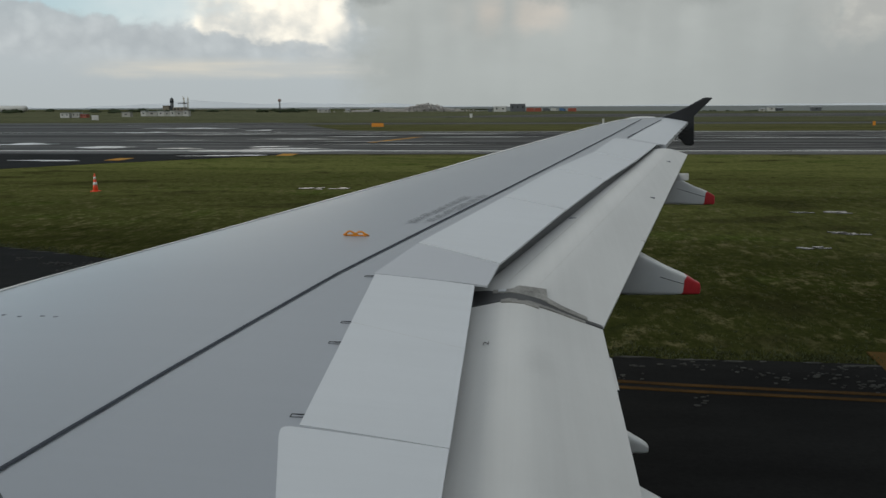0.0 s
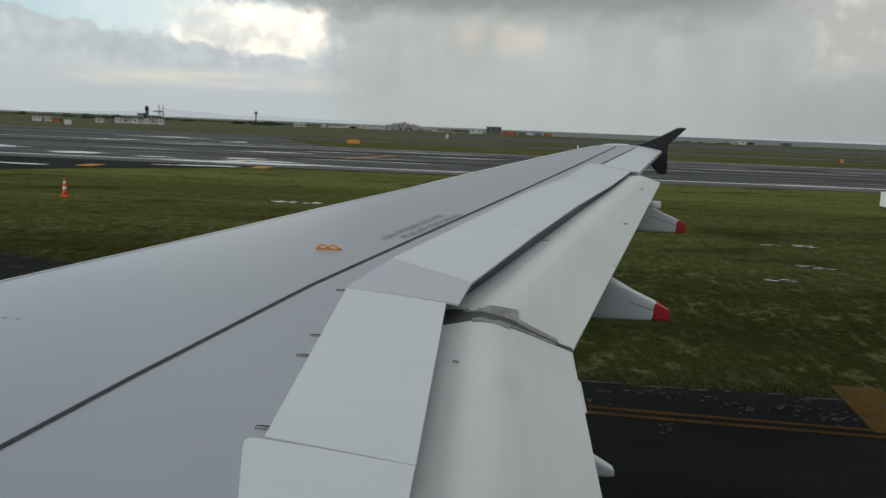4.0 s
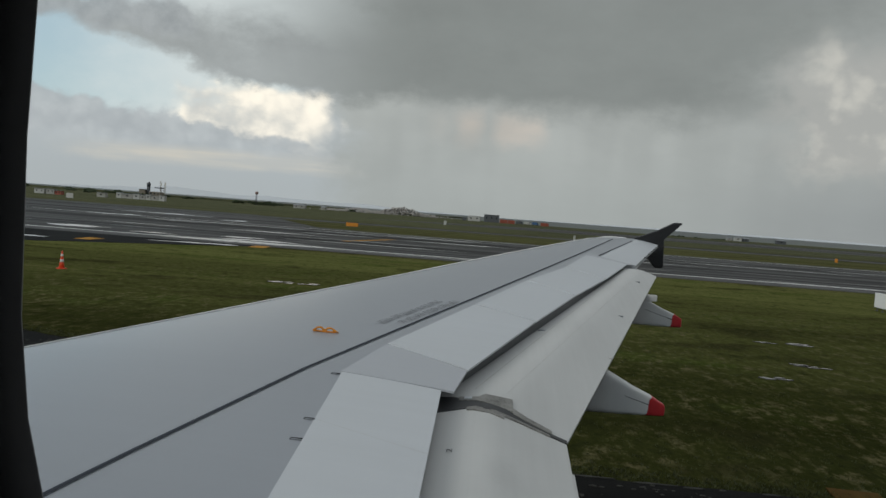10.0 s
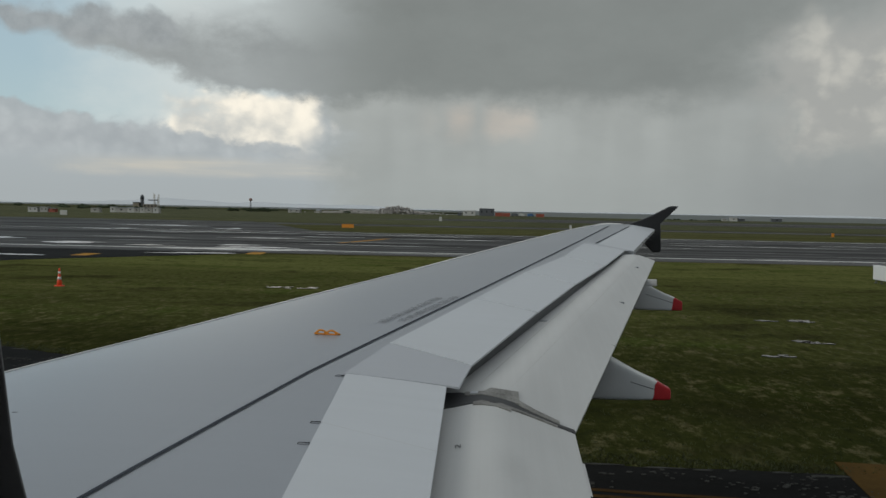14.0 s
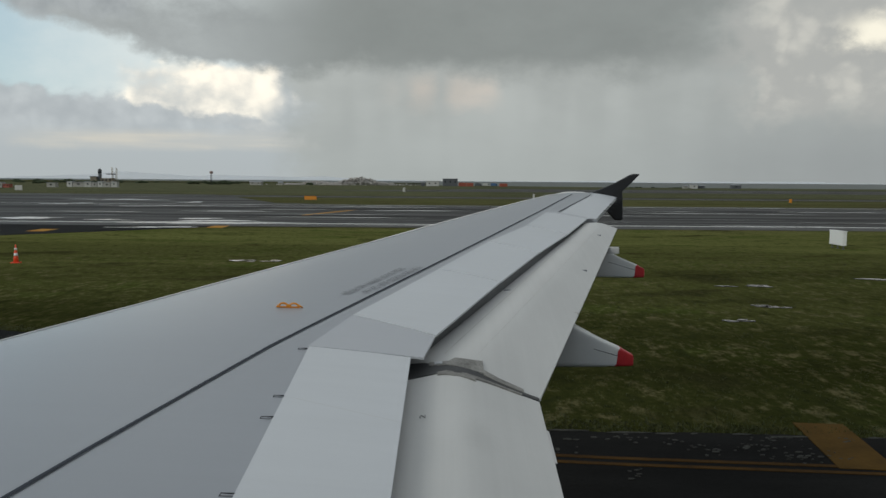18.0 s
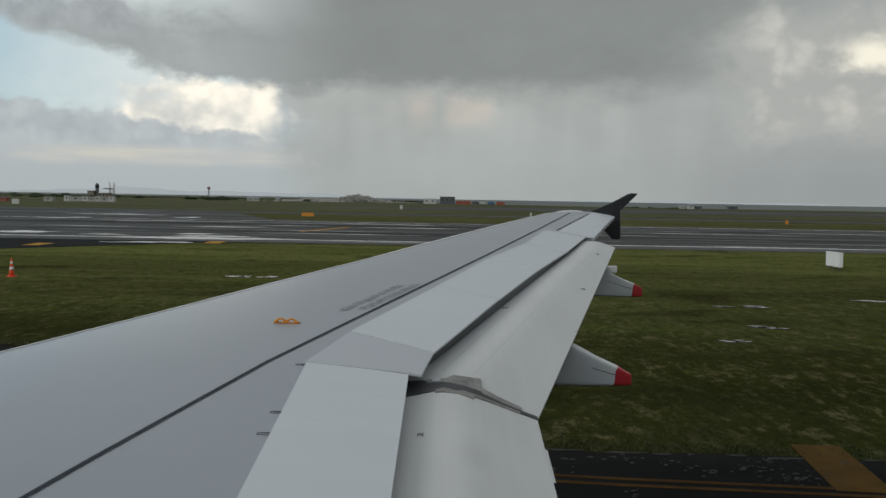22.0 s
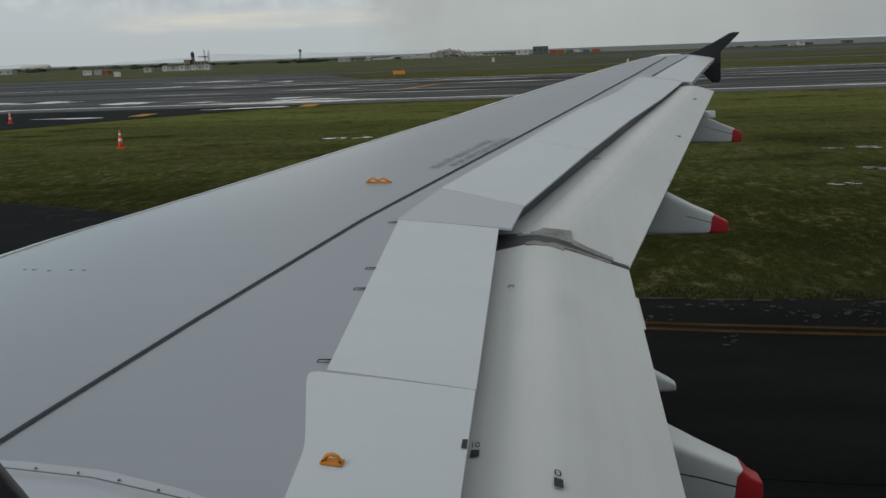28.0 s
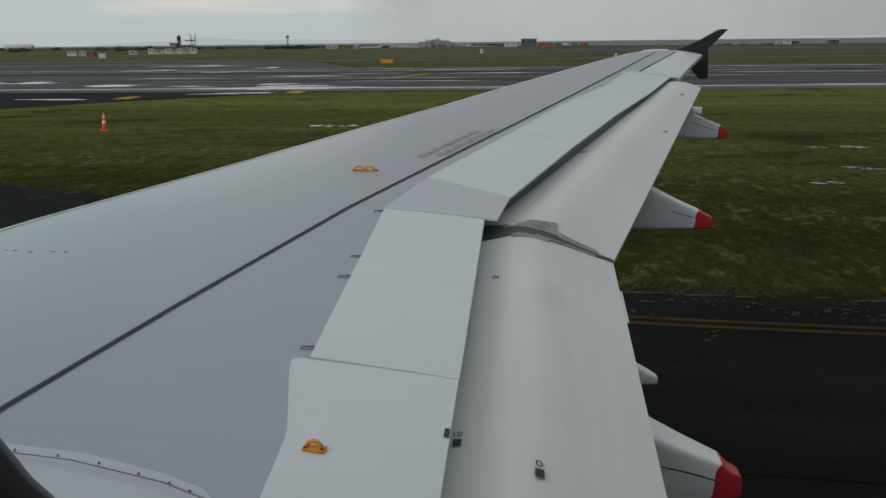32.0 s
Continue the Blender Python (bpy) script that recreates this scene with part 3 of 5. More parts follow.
for bx, by in ((-22.3, 73.6), (-9.6, 80.9)):
    marking("hold_mark", [(bx - 0.7, by - 1.6), (bx + 0.7, by - 1.6), (bx + 0.5, by + 1.6), (bx - 0.9, by + 1.6)], YELLOW, "yellow painted block beside the runway", 0.032)
marking("yellow_dash", strip((-6.5, 108), (-2.5, 127), 0.9), YELLOW, "diagonal yellow lead-off dash on the runway", 0.034)
marking("runway_edge_line", [(-1500, 87.5), (1500, 87.5), (1500, 88.4), (-1500, 88.4)], WHITE, "white painted runway edge line", 0.034)
marking("runway_edge_line", [(-1500, 150.0), (1500, 150.0), (1500, 150.9), (-1500, 150.9)], WHITE, "white painted runway edge line", 0.034)
for a, b, wd in (((30.9, 19.3), (34.7, 18.3), 0.14), ((33.3, 20.9), (32.2, 16.5), 0.30)):
    marking("yellow_cross", strip(a, b, wd), YELLOW, "yellow painted cross on black asphalt", 0.031 if wd > 0.2 else 0.034)
# guide lines and the large letter on the apron ahead of the aircraft
polyline("taxi_guide_line", [(-46, 38.8), (-43, 26), (-38, 14), (-30, 5)], 0.22, YELLOW, "thin yellow taxi guide line")
arc = [(-86 + 22 * math.cos(radians(a)), 70 + 26 * math.sin(radians(a))) for a in range(-60, 61, 12)]
polyline("taxi_guide_line", arc, 0.25, OCHRE, "curved yellow taxi guide line")
for o in ([(-54, 14.5), (-54, 22), (-53.5, 22), (-53.5, 14.5)], [(-53.5, 21.3), (-53.5, 22), (-52.3, 22), (-52.1, 21.6), (-52.2, 21.3)], [(-53.5, 17.8), (-53.5, 18.5), (-52.2, 18.5), (-52.2, 17.8)], [(-53.5, 14.5), (-53.5, 15.2), (-52, 15.2), (-51.9, 14.5)], [(-52.6, 18.5), (-52.6, 21.3), (-52.1, 21.3), (-52.1, 18.5)], [(-52.5, 15.2), (-52.5, 17.8), (-51.9, 17.8), (-51.9, 15.2)]):
    marking("apron_letter", o, YELLOW, "large yellow letter B painted on asphalt", 0.03)


def puddle(name, x, y, rx, ry, seed, z=0.035):
    rng = random.Random(seed)
    ph = [rng.uniform(0, 6.28) for _ in range(4)]
    pts = []
    for k in range(40):
        a = 2 * math.pi * k / 40
        r = 1 + 0.28 * math.sin(2 * a + ph[0]) + 0.2 * math.sin(3 * a + ph[1]) + 0.14 * math.sin(7 * a + ph[2]) + 0.10 * math.sin(11 * a + ph[3])
        pts.append((x + rx * r * math.cos(a), y + ry * r * math.sin(a)))
    ob = part(name, ngon(pts, z - 0.03, z), PUDDLE, None)
    tagged(ob, "shallow rain puddle mirroring the grey sky", "puddle", "puddles", "structure")


rng = random.Random(21)
for x, y, rx, ry, n in ((-17.9, 39.9, 1.4, 0.45, 7), (-19.4, 43.5, 0.7, 0.3, 3), (24.0, 38.5, 0.9, 0.3, 5), (22.9, 32.3, 0.8, 0.3, 6), (20.8, 29.1, 0.5, 0.22, 4), (-25.5, 41.5, 2.2, 0.5, 7), (31.5, 41.5, 1.6, 0.4, 5), (1.2, 47.9, 1.1, 0.45, 7)):
    for k in range(n):
        s_ = rng.uniform(0.18, 0.42)
        puddle("puddle", x + rx * rng.uniform(-1, 1), y + ry * rng.uniform(-1, 1), rx * s_, max(0.07, ry * s_), rng.randrange(999), 0.03)
for i, (x, y, rx, ry) in enumerate(((-27.6, 71.6, 2.6, 0.7), (-47, 80, 4.0, 1.0))):
    puddle("wet_patch", x, y, rx, ry, 40 + i, 0.036)
for k, (x0, x1, y, ry) in enumerate(((-20, -11, 79.2, 0.9), (-23, -2, 86.8, 0.8), (-21, -4, 89.2, 0.7), (-18, -6, 92.6, 1.0), (-19, -12, 97, 1.2), (-28, -22, 92.6, 0.7), (-41, -30, 95, 1.4), (-2, 30, 85.5, 0.45), (28, 75, 87, 0.5), (-39, -33, 163, 2.4), (-60, -48, 150, 2.0), (-70, -34, 180, 2.2), (-95, -60, 118, 1.6), (-60, -44, 104, 1.8), (-50, -40, 86, 1.6), (34, 60, 88.6, 0.5))):
    for j in range(3):
        f = rng.uniform(0.25, 0.6)
        c = x0 + (x1 - x0) * rng.uniform(0.25, 0.75)
        puddle("wet_patch", c, y + ry * rng.uniform(-1, 1), (x1 - x0) / 2 * f, ry * rng.uniform(0.4, 1.0), 100 + 3 * k + j, 0.036 + 0.0004 * (3 * k + j))
for k in range(26):
    y = rng.uniform(93.0, 142.0)
    puddle("wet_patch", rng.uniform(-110, 90), y, rng.uniform(3, 12), rng.uniform(0.25, 0.8), 300 + k, 0.06 + 0.0004 * k)

for o in ([(-26, 35), (-11, 28.5), (-12, 24), (-30, 30)],):
    marking("tarmac_patch", o, PATCH, "slightly paler patch of older asphalt", 0.0245, "patch")
for a, b in (((40, 8.2), (-20, 12.5)), ((19.5, 15.4), (15.5, 2))):
    marking("tarmac_joint", strip(a, b, 0.04), PATCH, "pale seam between asphalt lanes", 0.0265, "joint")


# ---- the aircraft ----
airliner = empty("airliner", (0, 0, 0), "twin-engined airliner with light grey wing and charcoal tip fence", "aircraft")
XA, ZA, SI, XB, ZB = -0.244, 3.4246, 0.08948, 1.7934, 3.8855
TWIST_Y = (5, 8, 11, 14, 16.9)
TWIST = (-0.0593, -0.0491, -0.0302, 0.0075, 0.0519)
FOIL_U = (0, 0.003, 0.01, 0.025, 0.05, 0.1, 0.2, 0.35, 0.5, 0.65, 0.75, 0.84, 1.0)
FOIL_H = (0, 0.009, 0.016, 0.026, 0.036, 0.048, 0.061, 0.068, 0.065, 0.052, 0.040, 0.026, 0.0)
FOIL_D = (0, 0.008, 0.014, 0.022, 0.030, 0.040, 0.050, 0.053, 0.046, 0.030, 0.018, 0.010, 0.002)



def curve_of(h):
    """A smooth curve through the listed heights: root term and powers of the chord fraction."""
    u = np.array(FOIL_U)
    basis = np.stack([np.sqrt(u), u, u**2, u**3, u**4], axis=1)
    return np.linalg.lstsq(basis, np.array(h), rcond=None)[0]


CURVE_H, CURVE_D = curve_of(FOIL_H), curve_of(FOIL_D)


def foil(k, u):
    u = max(u, 0.0)
    return float(k[0] * math.sqrt(u) + k[1] * u + k[2] * u**2 + k[3] * u**3 + k[4] * u**4)


def section(y):
    """Spoiler line x, z; leading edge x, z; chord and twist at a distance y from the centre line."""
    xs = XA if y < 6.4 else XA + (y - 6.4) * (XB - XA) / 6.9
    zs = ZA + SI * (y - 6.3) if y < 6.4 else ZA + SI * 0.1 + (y - 6.4) * (ZB - ZA - SI * 0.1) / 6.9
    xle = -3.3366 + 0.485 * (y - 6.4)
    c = (xs - xle) / 0.84
    i = float(np.interp(y, TWIST_Y, TWIST))
    return xs, zs, xle, zs - 0.026 * c + i * 0.84 * c, c, i


def top_z(x, y):
    xs, zs, xle, zle, c, i = section(y)
    u = (x - xle) / c
    if u > 1:
        return zle - i * u * c - (u - 1) * c * 0.16
    return zle + c * foil(CURVE_H, u) - i * u * c


def low_z(x, y):
    xs, zs, xle, zle, c, i = section(y)
    u = (x - xle) / c
    return zle - c * foil(CURVE_D, u) - i * u * c


def tip_cut(y):
    """How far the rounded tip starts behind the straight leading edge."""
    return 0.60 * max(0.0, (y - 16.0) / 0.9) ** 2.2


def wing_solid(y0, y1, u0, u1, n_y, n_u, drop=0.0, cut=True):
    """A closed slice of the wing between two spans and two chord fractions."""
    rings = []
    for k in range(n_y + 1):
        y = y0 + (y1 - y0) * k / n_y
        xs, zs, xle, zle, c, i = section(y)
        a = u0(y) if callable(u0) else u0
        b = u1(y) if callable(u1) else u1
        x0, x1 = xle + a * c, xle + b * c
        if cut:
            x0 = max(x0, xle + tip_cut(y))
        upper, lower = [], []
        for j in range(n_u + 1):
            f = j / n_u
            g = f * f if a < 0.02 else f
            x = x0 + (x1 - x0) * g
            t, l = top_z(x, y), low_z(x, y)
            if cut and tip_cut(y) > 0 and a < 0.5:
                t = l + (t - l) * min(1.0, math.sqrt(max(0.0, g)) * 3 + 0.0)
            upper.append((x, y, t - drop))
            lower.append((x, y, min(l, t - 0.012) - drop))
        rings.append(upper + lower[::-1])
    return smooth_bm(loft(rings))


def sharp(ob, angle=30):
    """Keeps edges steeper than the angle crisp."""
    me = ob.data
    bm = bmesh.new()
    bm.from_mesh(me)
    for e in bm.edges:
        if len(e.link_faces) == 2 and e.calc_face_angle() > radians(angle):
            e.smooth = False
    bm.to_mesh(me)
    bm.free()
    return ob


wing = part("wing", wing_solid(1.75, 16.9, 0.124, 0.80, 60, 22), SKIN, airliner, "smooth light grey painted wing skin")
sharp(wing)
slat_spans = ((2.95, 5.4), (5.42, 8.2), (8.22, 11.0), (11.02, 13.7), (13.72, 16.35))
for a, b in slat_spans:
    slat = sharp(part("slat", wing_solid(a, b, 0.030, 0.1215, 10, 10, -0.006), SLAT, airliner, "pale leading edge slat"))
    sharp(part("slat_nose", wing_solid(a, b, 0.0, 0.0275, 10, 8, -0.005), POLISHED, slat, "polished metal nose, coloured bright for its sunlit edge"))
sharp(part("tip_edge", wing_solid(16.36, 16.9, 0.0, 0.122, 6, 10), SLAT, airliner))
sharp(part("root_edge", wing_solid(1.75, 2.93, -0.03, 0.122, 6, 12, 0.0, False), SLAT, airliner))
AIL_END = lambda y: 0.885 - 0.04 * (y - 13.4) / 3.4
sharp(part("aileron", wing_solid(13.46, 16.82, lambda y: 0.645 - 0.08 * (y - 13.4) / 3.0, AIL_END, 14, 8, -0.002, False), PANEL, airliner, "pale grey aileron with static wicks"))


def panel(name, corners, mat, lift=0.004, thick=0.012, n=8, label="", parent=None, droop=0.0):
    """A thin skin panel laid on the wing; corners run front-inner, front-outer, rear-outer, rear-inner."""
    fi, fo, ao, ai = (Vector(c) for c in corners)
    top, low = [], []
    for k in range(n + 1):
        a, b = fi.lerp(fo, k / n), ai.lerp(ao, k / n)
        ru, rl = [], []
        for j in range(7):
            p = a.lerp(b, j / 6)
            z = top_z(p.x, p.y) + lift - droop * (j / 6) ** 2
            ru.append((p.x, p.y, z))
            rl.append((p.x, p.y, z - thick))
        top.append(ru + rl[::-1])
    ob = part(name, smooth_bm(loft(top)), mat, parent or airliner, label)
    return sharp(ob)


S = "light grey spoiler panel lying flush"
panel("spoiler", ((-0.76, 4.455), (-0.80, 6.33), (-0.244, 6.30), (-0.232, 4.405)), PANEL, 0.005, label=S)
panel("spoiler", ((-0.645, 7.11), (-0.133, 8.84), (0.365, 8.56), (-0.115, 6.80)), PANEL, 0.005, label=S)
panel("spoiler", ((-0.127, 8.87), (0.355, 10.53), (0.825, 10.14), (0.375, 8.585)), PANEL, 0.005, label=S)
panel("spoiler", ((0.362, 10.56), (0.865, 11.97), (1.30, 11.63), (0.835, 10.165)), PANEL, 0.005, label=S)
panel("spoiler", ((0.872, 12.0), (1.25, 13.44), (1.785, 13.30), (1.31, 11.655)), PANEL, 0.005, label=S)
panel("shroud_panel", ((-0.81, 6.345), (-0.652, 7.09), (-0.12, 6.785), (-0.175, 6.325)), SHROUD, 0.003, label="grey shroud panel at the wing kink")
panel("shroud_panel", ((1.258, 13.465), (1.32, 13.62), (1.90, 13.43), (1.79, 13.32)), SHROUD, 0.003)
FRONT = [(1.9, -0.60), (3.64, -0.69), (3.95, -0.705), (4.36, -0.808), (4.405, -0.815), (4.423, -0.812), (4.432, -0.803), (4.437, -0.785)]
rows_ = []
for k in range(41):
    y = 1.9 + (4.437 - 1.9) * (1 - (1 - k / 40) ** 2)
    xf = float(np.interp(y, [p[0] for p in FRONT], [p[1] for p in FRONT]))
    xr = -0.215 - 0.018 * (y - 1.9) / 2.5
    up = [(xf + (xr - xf) * j / 6, y - 0.045 * j / 6 * (1 - (1 - k / 40) ** 2), top_z(xf + (xr - xf) * j / 6, y) + 0.005) for j in range(7)]
    rows_.append(up + [(a, b, c - 0.012) for a, b, c in up[::-1]])
sharp(part("fixed_panel", smooth_bm(loft(rows_)), PANEL, airliner, "pale fixed trailing edge panel"))


def ribbon(name, pts, width, mat, lift, parent, label="", z_of=top_z, per=0.35):
    """A painted line or seam that follows the skin."""
    line = []
    for a, b in zip(pts, pts[1:]):
        n = max(1, int((Vector(b) - Vector(a)).length / per))
        line += [Vector(a).lerp(Vector(b), i / n) for i in range(n)]
    line.append(Vector(pts[-1]))
    verts, faces = [], []
    for i, p in enumerate(line):
        d = (line[min(i + 1, len(line) - 1)] - line[max(i - 1, 0)]).normalized()
        nrm = Vector((-d.y, d.x)) * width / 2
        for s in (1, -1):
            q = p + nrm * s
            verts.append((q.x, q.y, z_of(q.x, q.y) + lift))
    for i in range(len(line) - 1):
        faces.append((2 * i, 2 * i + 1, 2 * i + 3, 2 * i + 2))
    return part(name, mesh_from(name, verts, faces, mat), mat, parent, label)


ribbon("walkway_line", [(-1.80, 3.0), (-1.58, 4.01), (-1.38, 4.85), (-1.0, 6.31), (-0.5, 7.98), (-0.1, 9.29), (0.49, 11.25), (1.2, 13.6), (1.98, 16.26)], 0.021, LINE, 0.005, wing, "dark painted walkway line")
ribbon("spoiler_seam", [(-0.775, 5.52), (-0.235, 5.33)], 0.003, FINE_SEAM, 0.007, wing)
ribbon("hinge_line", [(1.44, 13.6), (2.33, 16.44)], 0.018, LINE, 0.007, wing)
ribbon("slat_seam", [(section(y)[2] + 0.126 * section(y)[4], y) for y in (3.0, 4.5, 6, 8, 10, 12, 14, 16)], 0.009, SEAM, 0.002, wing)


def flap(name, stations, label):
    rings = []
    for y, profile, x, z in stations:
        rings.append([(x + px, y, z + pz) for px, pz in profile])
    return sharp(part(name, smooth_bm(loft(rings)), FLAPS, airliner, label), 40)


IN = [(-0.36, -0.19), (-0.33, -0.155), (-0.22, -0.128), (-0.08, -0.115), (0.014, -0.108), (0.184, -0.098), (0.27, -0.103), (0.344, -0.125), (0.42, -0.153), (0.504, -0.187), (0.60, -0.223), (0.71, -0.262), (0.71, -0.274), (0.45, -0.26), (0.1, -0.24), (-0.2, -0.22), (-0.34, -0.20)]
OUT = [(-0.2, -0.10), (-0.18, -0.08), (-0.12, -0.06), (-0.05, -0.045), (0.009, -0.036), (0.105, -0.032), (0.154, -0.035), (0.196, -0.041), (0.24, -0.052), (0.287, -0.068), (0.342, -0.088), (0.405, -0.109), (0.405, -0.119), (0.26, -0.115), (0.06, -0.105), (-0.11, -0.10), (-0.19, -0.11)]
n_in = []
for k in range(9):
    y = 2.05 + (6.385 - 2.05) * k / 8
    xs, zs, *_ = section(y)
    prof = [(px * (0.93 + 0.07 * (y - 2.05) / 4.335), pz) for px, pz in IN]
    n_in.append((y, prof, xs, zs))
flap("inner_flap", n_in, "pale grey inboard flap, partly extended")
n_out = []
for k in range(13):
    f = k / 12
    y = 6.43 + (13.2 - 6.43) * f
    xs, zs, *_ = section(y)
    n_out.append((y, [(a[0] + (b[0] - a[0]) * f, a[1] + (b[1] - a[1]) * f) for a, b in zip(IN, OUT)], xs, zs))
flap("outer_flap", n_out, "pale grey outboard flap, partly extended")


def flap_top(x, y):
    """Height of the flaps' upper skin."""
    xs, zs, *_ = section(y)
    f = max(0.0, (y - 6.43) / 6.77)
    pr = [(a[0] + (b[0] - a[0]) * f, a[1] + (b[1] - a[1]) * f) for a, b in zip(IN[1:12], OUT[1:12])]
    return zs + float(np.interp(x - xs, [p[0] for p in pr], [p[1] for p in pr]))


# flap joint: rubber rail with a dark-coloured front for the shaded hole, worn alloy plates
def taper(name, pts, mat, lift, label, z_of=flap_top):
    """A ribbon of changing width along the flap joint: points of x, y, width."""
    verts, faces = [], []
    for x, y, wd in pts:
        for q in (y - wd / 2, y - wd / 6, y + wd / 6, y + wd / 2):
            verts.append((x, q, z_of(x, q) + lift))
    for i in range(len(pts) - 1):
        for j in range(3):
            a = 4 * i + j
            faces.append((a, a + 4, a + 5, a + 1))
    n = len(verts)
    verts += [(x, y, z - 0.03) for x, y, z in verts]
    rim = [4 * i for i in range(len(pts))] + [4 * i + 3 for i in range(len(pts) - 1, -1, -1)]
    faces += [(rim[k], rim[(k + 1) % len(rim)], rim[(k + 1) % len(rim)] + n, rim[k] + n) for k in range(len(rim))]
    return part(name, mesh_from(name, verts, faces, mat), mat, airliner, label)


# wide front end paints in the shaded hole behind the spoiler corner
rail = taper("joint_rail", [(-0.26, 6.42, 0.30), (-0.18, 6.44, 0.26), (-0.10, 6.44, 0.17), (-0.05, 6.44, 0.15), (0.02, 6.44, 0.125), (0.12, 6.43, 0.085), (0.24, 6.418, 0.040), (0.36, 6.412, 0.030), (0.468, 6.409, 0.045)], RAIL, 0.006, "dark rubber rail between the flaps, front coloured as the shaded hole")
taper("joint_plate", [(-0.10, 6.345, 0.04), (-0.05, 6.36, 0.06), (0.06, 6.355, 0.07), (0.11, 6.35, 0.075), (0.112, 6.37, 0.04), (0.24, 6.385, 0.022), (0.37, 6.388, 0.018)], METAL, 0.009, "worn bare alloy edge plate")
taper("joint_plate", [(-0.15, 6.53, 0.07), (-0.04, 6.54, 0.08), (0.0, 6.565, 0.16), (0.16, 6.565, 0.18), (0.162, 6.49, 0.07), (0.25, 6.46, 0.055), (0.385, 6.445, 0.045)], METAL, 0.010, "riveted worn alloy plate")
taper("joint_pad", [(-0.12, 6.535, 0.04), (-0.075, 6.54, 0.04)], PANEL, 0.014, "small pale pad")
rivets = random.Random(5)
for k in range(18):
    x, y = -0.01 + 0.032 * (k % 6), (6.50, 6.56, 6.62)[k // 6] + rivets.uniform(-0.004, 0.004)
    part("rivet", tube([(x, y, flap_top(x, y) + 0.008), (x, y, flap_top(x, y) + 0.0115)], 0.0017, 6), METAL, rail)


# added cove wall above outer flap, coloured for shade under the spoilers' rear edge
cove_rows = []
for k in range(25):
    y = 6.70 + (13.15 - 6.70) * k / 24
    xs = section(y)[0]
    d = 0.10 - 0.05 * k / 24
    cove_rows.append([(xs - d, y, top_z(xs - d, y) - 0.009), (xs - d, y, flap_top(xs - d, y) + 0.002), (xs - d + 0.04, y, flap_top(xs - d + 0.04, y) + 0.003)])
part("flap_seal", smooth_bm(loft(cove_rows, False, False)), COVE, airliner, "added grey wall coloured as the shaded cove along the flap's front")


def te_x(y):
    return XA + 0.71 * (0.93 + 0.07 * (y - 2.05) / 4.335)


zt = [section(y)[1] - 0.266 for y in (5.58, 5.98)]
part("edge_strip", mesh_from("edge_strip", [(te_x(5.58) - 0.01, 5.58, zt[0]), (te_x(5.58) + 0.014, 5.58, zt[0] - 0.006), (te_x(5.98) + 0.014, 5.98, zt[1] - 0.006), (te_x(5.98) - 0.01, 5.98, zt[1])], [(0, 1, 2, 3)], FLAPS), FLAPS, airliner)


def canoe(name, y, rows, tip_rows, label, power=0.2):
    """A flap track fairing: an egg-shaped hull with a red rear tip."""

    def ring(x, zt, zb, hw, lean=0.0):
        zc, hh = (zt + zb) / 2, (zt - zb) / 2
        out = []
        for k in range(28):
            a = 2 * math.pi * (k + 0.5) / 28
            ca, sa = math.cos(a), math.sin(a)
            out.append((x + lean * sa, y + hw * math.copysign(abs(ca) ** power, ca), zc + hh * math.copysign(abs(sa) ** power, sa)))
        return out

    body = sharp(part(name, smooth_bm(loft([ring(*r, lean=0.028 if tip_rows and r is rows[-1] else 0.0) for r in rows])), FAIRING, airliner, label), 38)
    if tip_rows:
        sharp(part("fairing_tip", smooth_bm(loft([ring(*r, lean=0.028 if r is tip_rows[0] else 0.0) for r in tip_rows])), RED, body, "glossy red painted tip"), 38)
        seam = [(x, y - hw * 0.97, zb + (zt - zb) * 0.60) for x, zt, zb, hw in rows[2:]]
        part("seam", tube(seam, 0.004, 5), GAP, body)
    return body


canoe("track_fairing", 8.6, [(-1.0, 3.34, 3.22, 0.05), (-0.4, 3.37, 3.02, 0.13), (0.3, 3.36, 2.93, 0.16), (0.85, 3.305, 2.915, 0.15), (0.99, 3.225, 2.915, 0.14), (1.18, 3.125, 2.912, 0.10), (1.305, 3.06, 2.912, 0.075)], [(1.305, 3.062, 2.910, 0.076), (1.40, 3.02, 2.912, 0.060), (1.435, 3.003, 2.915, 0.052), (1.443, 2.98, 2.93, 0.038)], "light grey flap track fairing with a red tip")
canoe("track_fairing", 12.4, [(0.3, 3.66, 3.55, 0.04), (0.9, 3.66, 3.32, 0.11), (1.5, 3.64, 3.225, 0.13), (1.85, 3.56, 3.213, 0.12), (2.1, 3.435, 3.21, 0.085), (2.235, 3.37, 3.21, 0.065)], [(2.235, 3.372, 3.208, 0.066), (2.32, 3.338, 3.21, 0.054), (2.35, 3.322, 3.213, 0.048), (2.358, 3.30, 3.23, 0.035)], "light grey flap track fairing with a red tip")
canoe("track_fairing", 4.75, [(-1.2, 3.05, 2.9, 0.06), (-0.6, 3.05, 2.72, 0.14), (0.1, 3.08, 2.68, 0.16), (0.42, 2.978, 2.685, 0.12), (0.58, 2.90, 2.68, 0.085), (0.70, 2.833, 2.678, 0.064)], [(0.70, 2.835, 2.676, 0.065), (0.76, 2.80, 2.68, 0.052), (0.80, 2.778, 2.688, 0.042), (0.809, 2.755, 2.705, 0.028)], "light grey flap track fairing with a red tip")
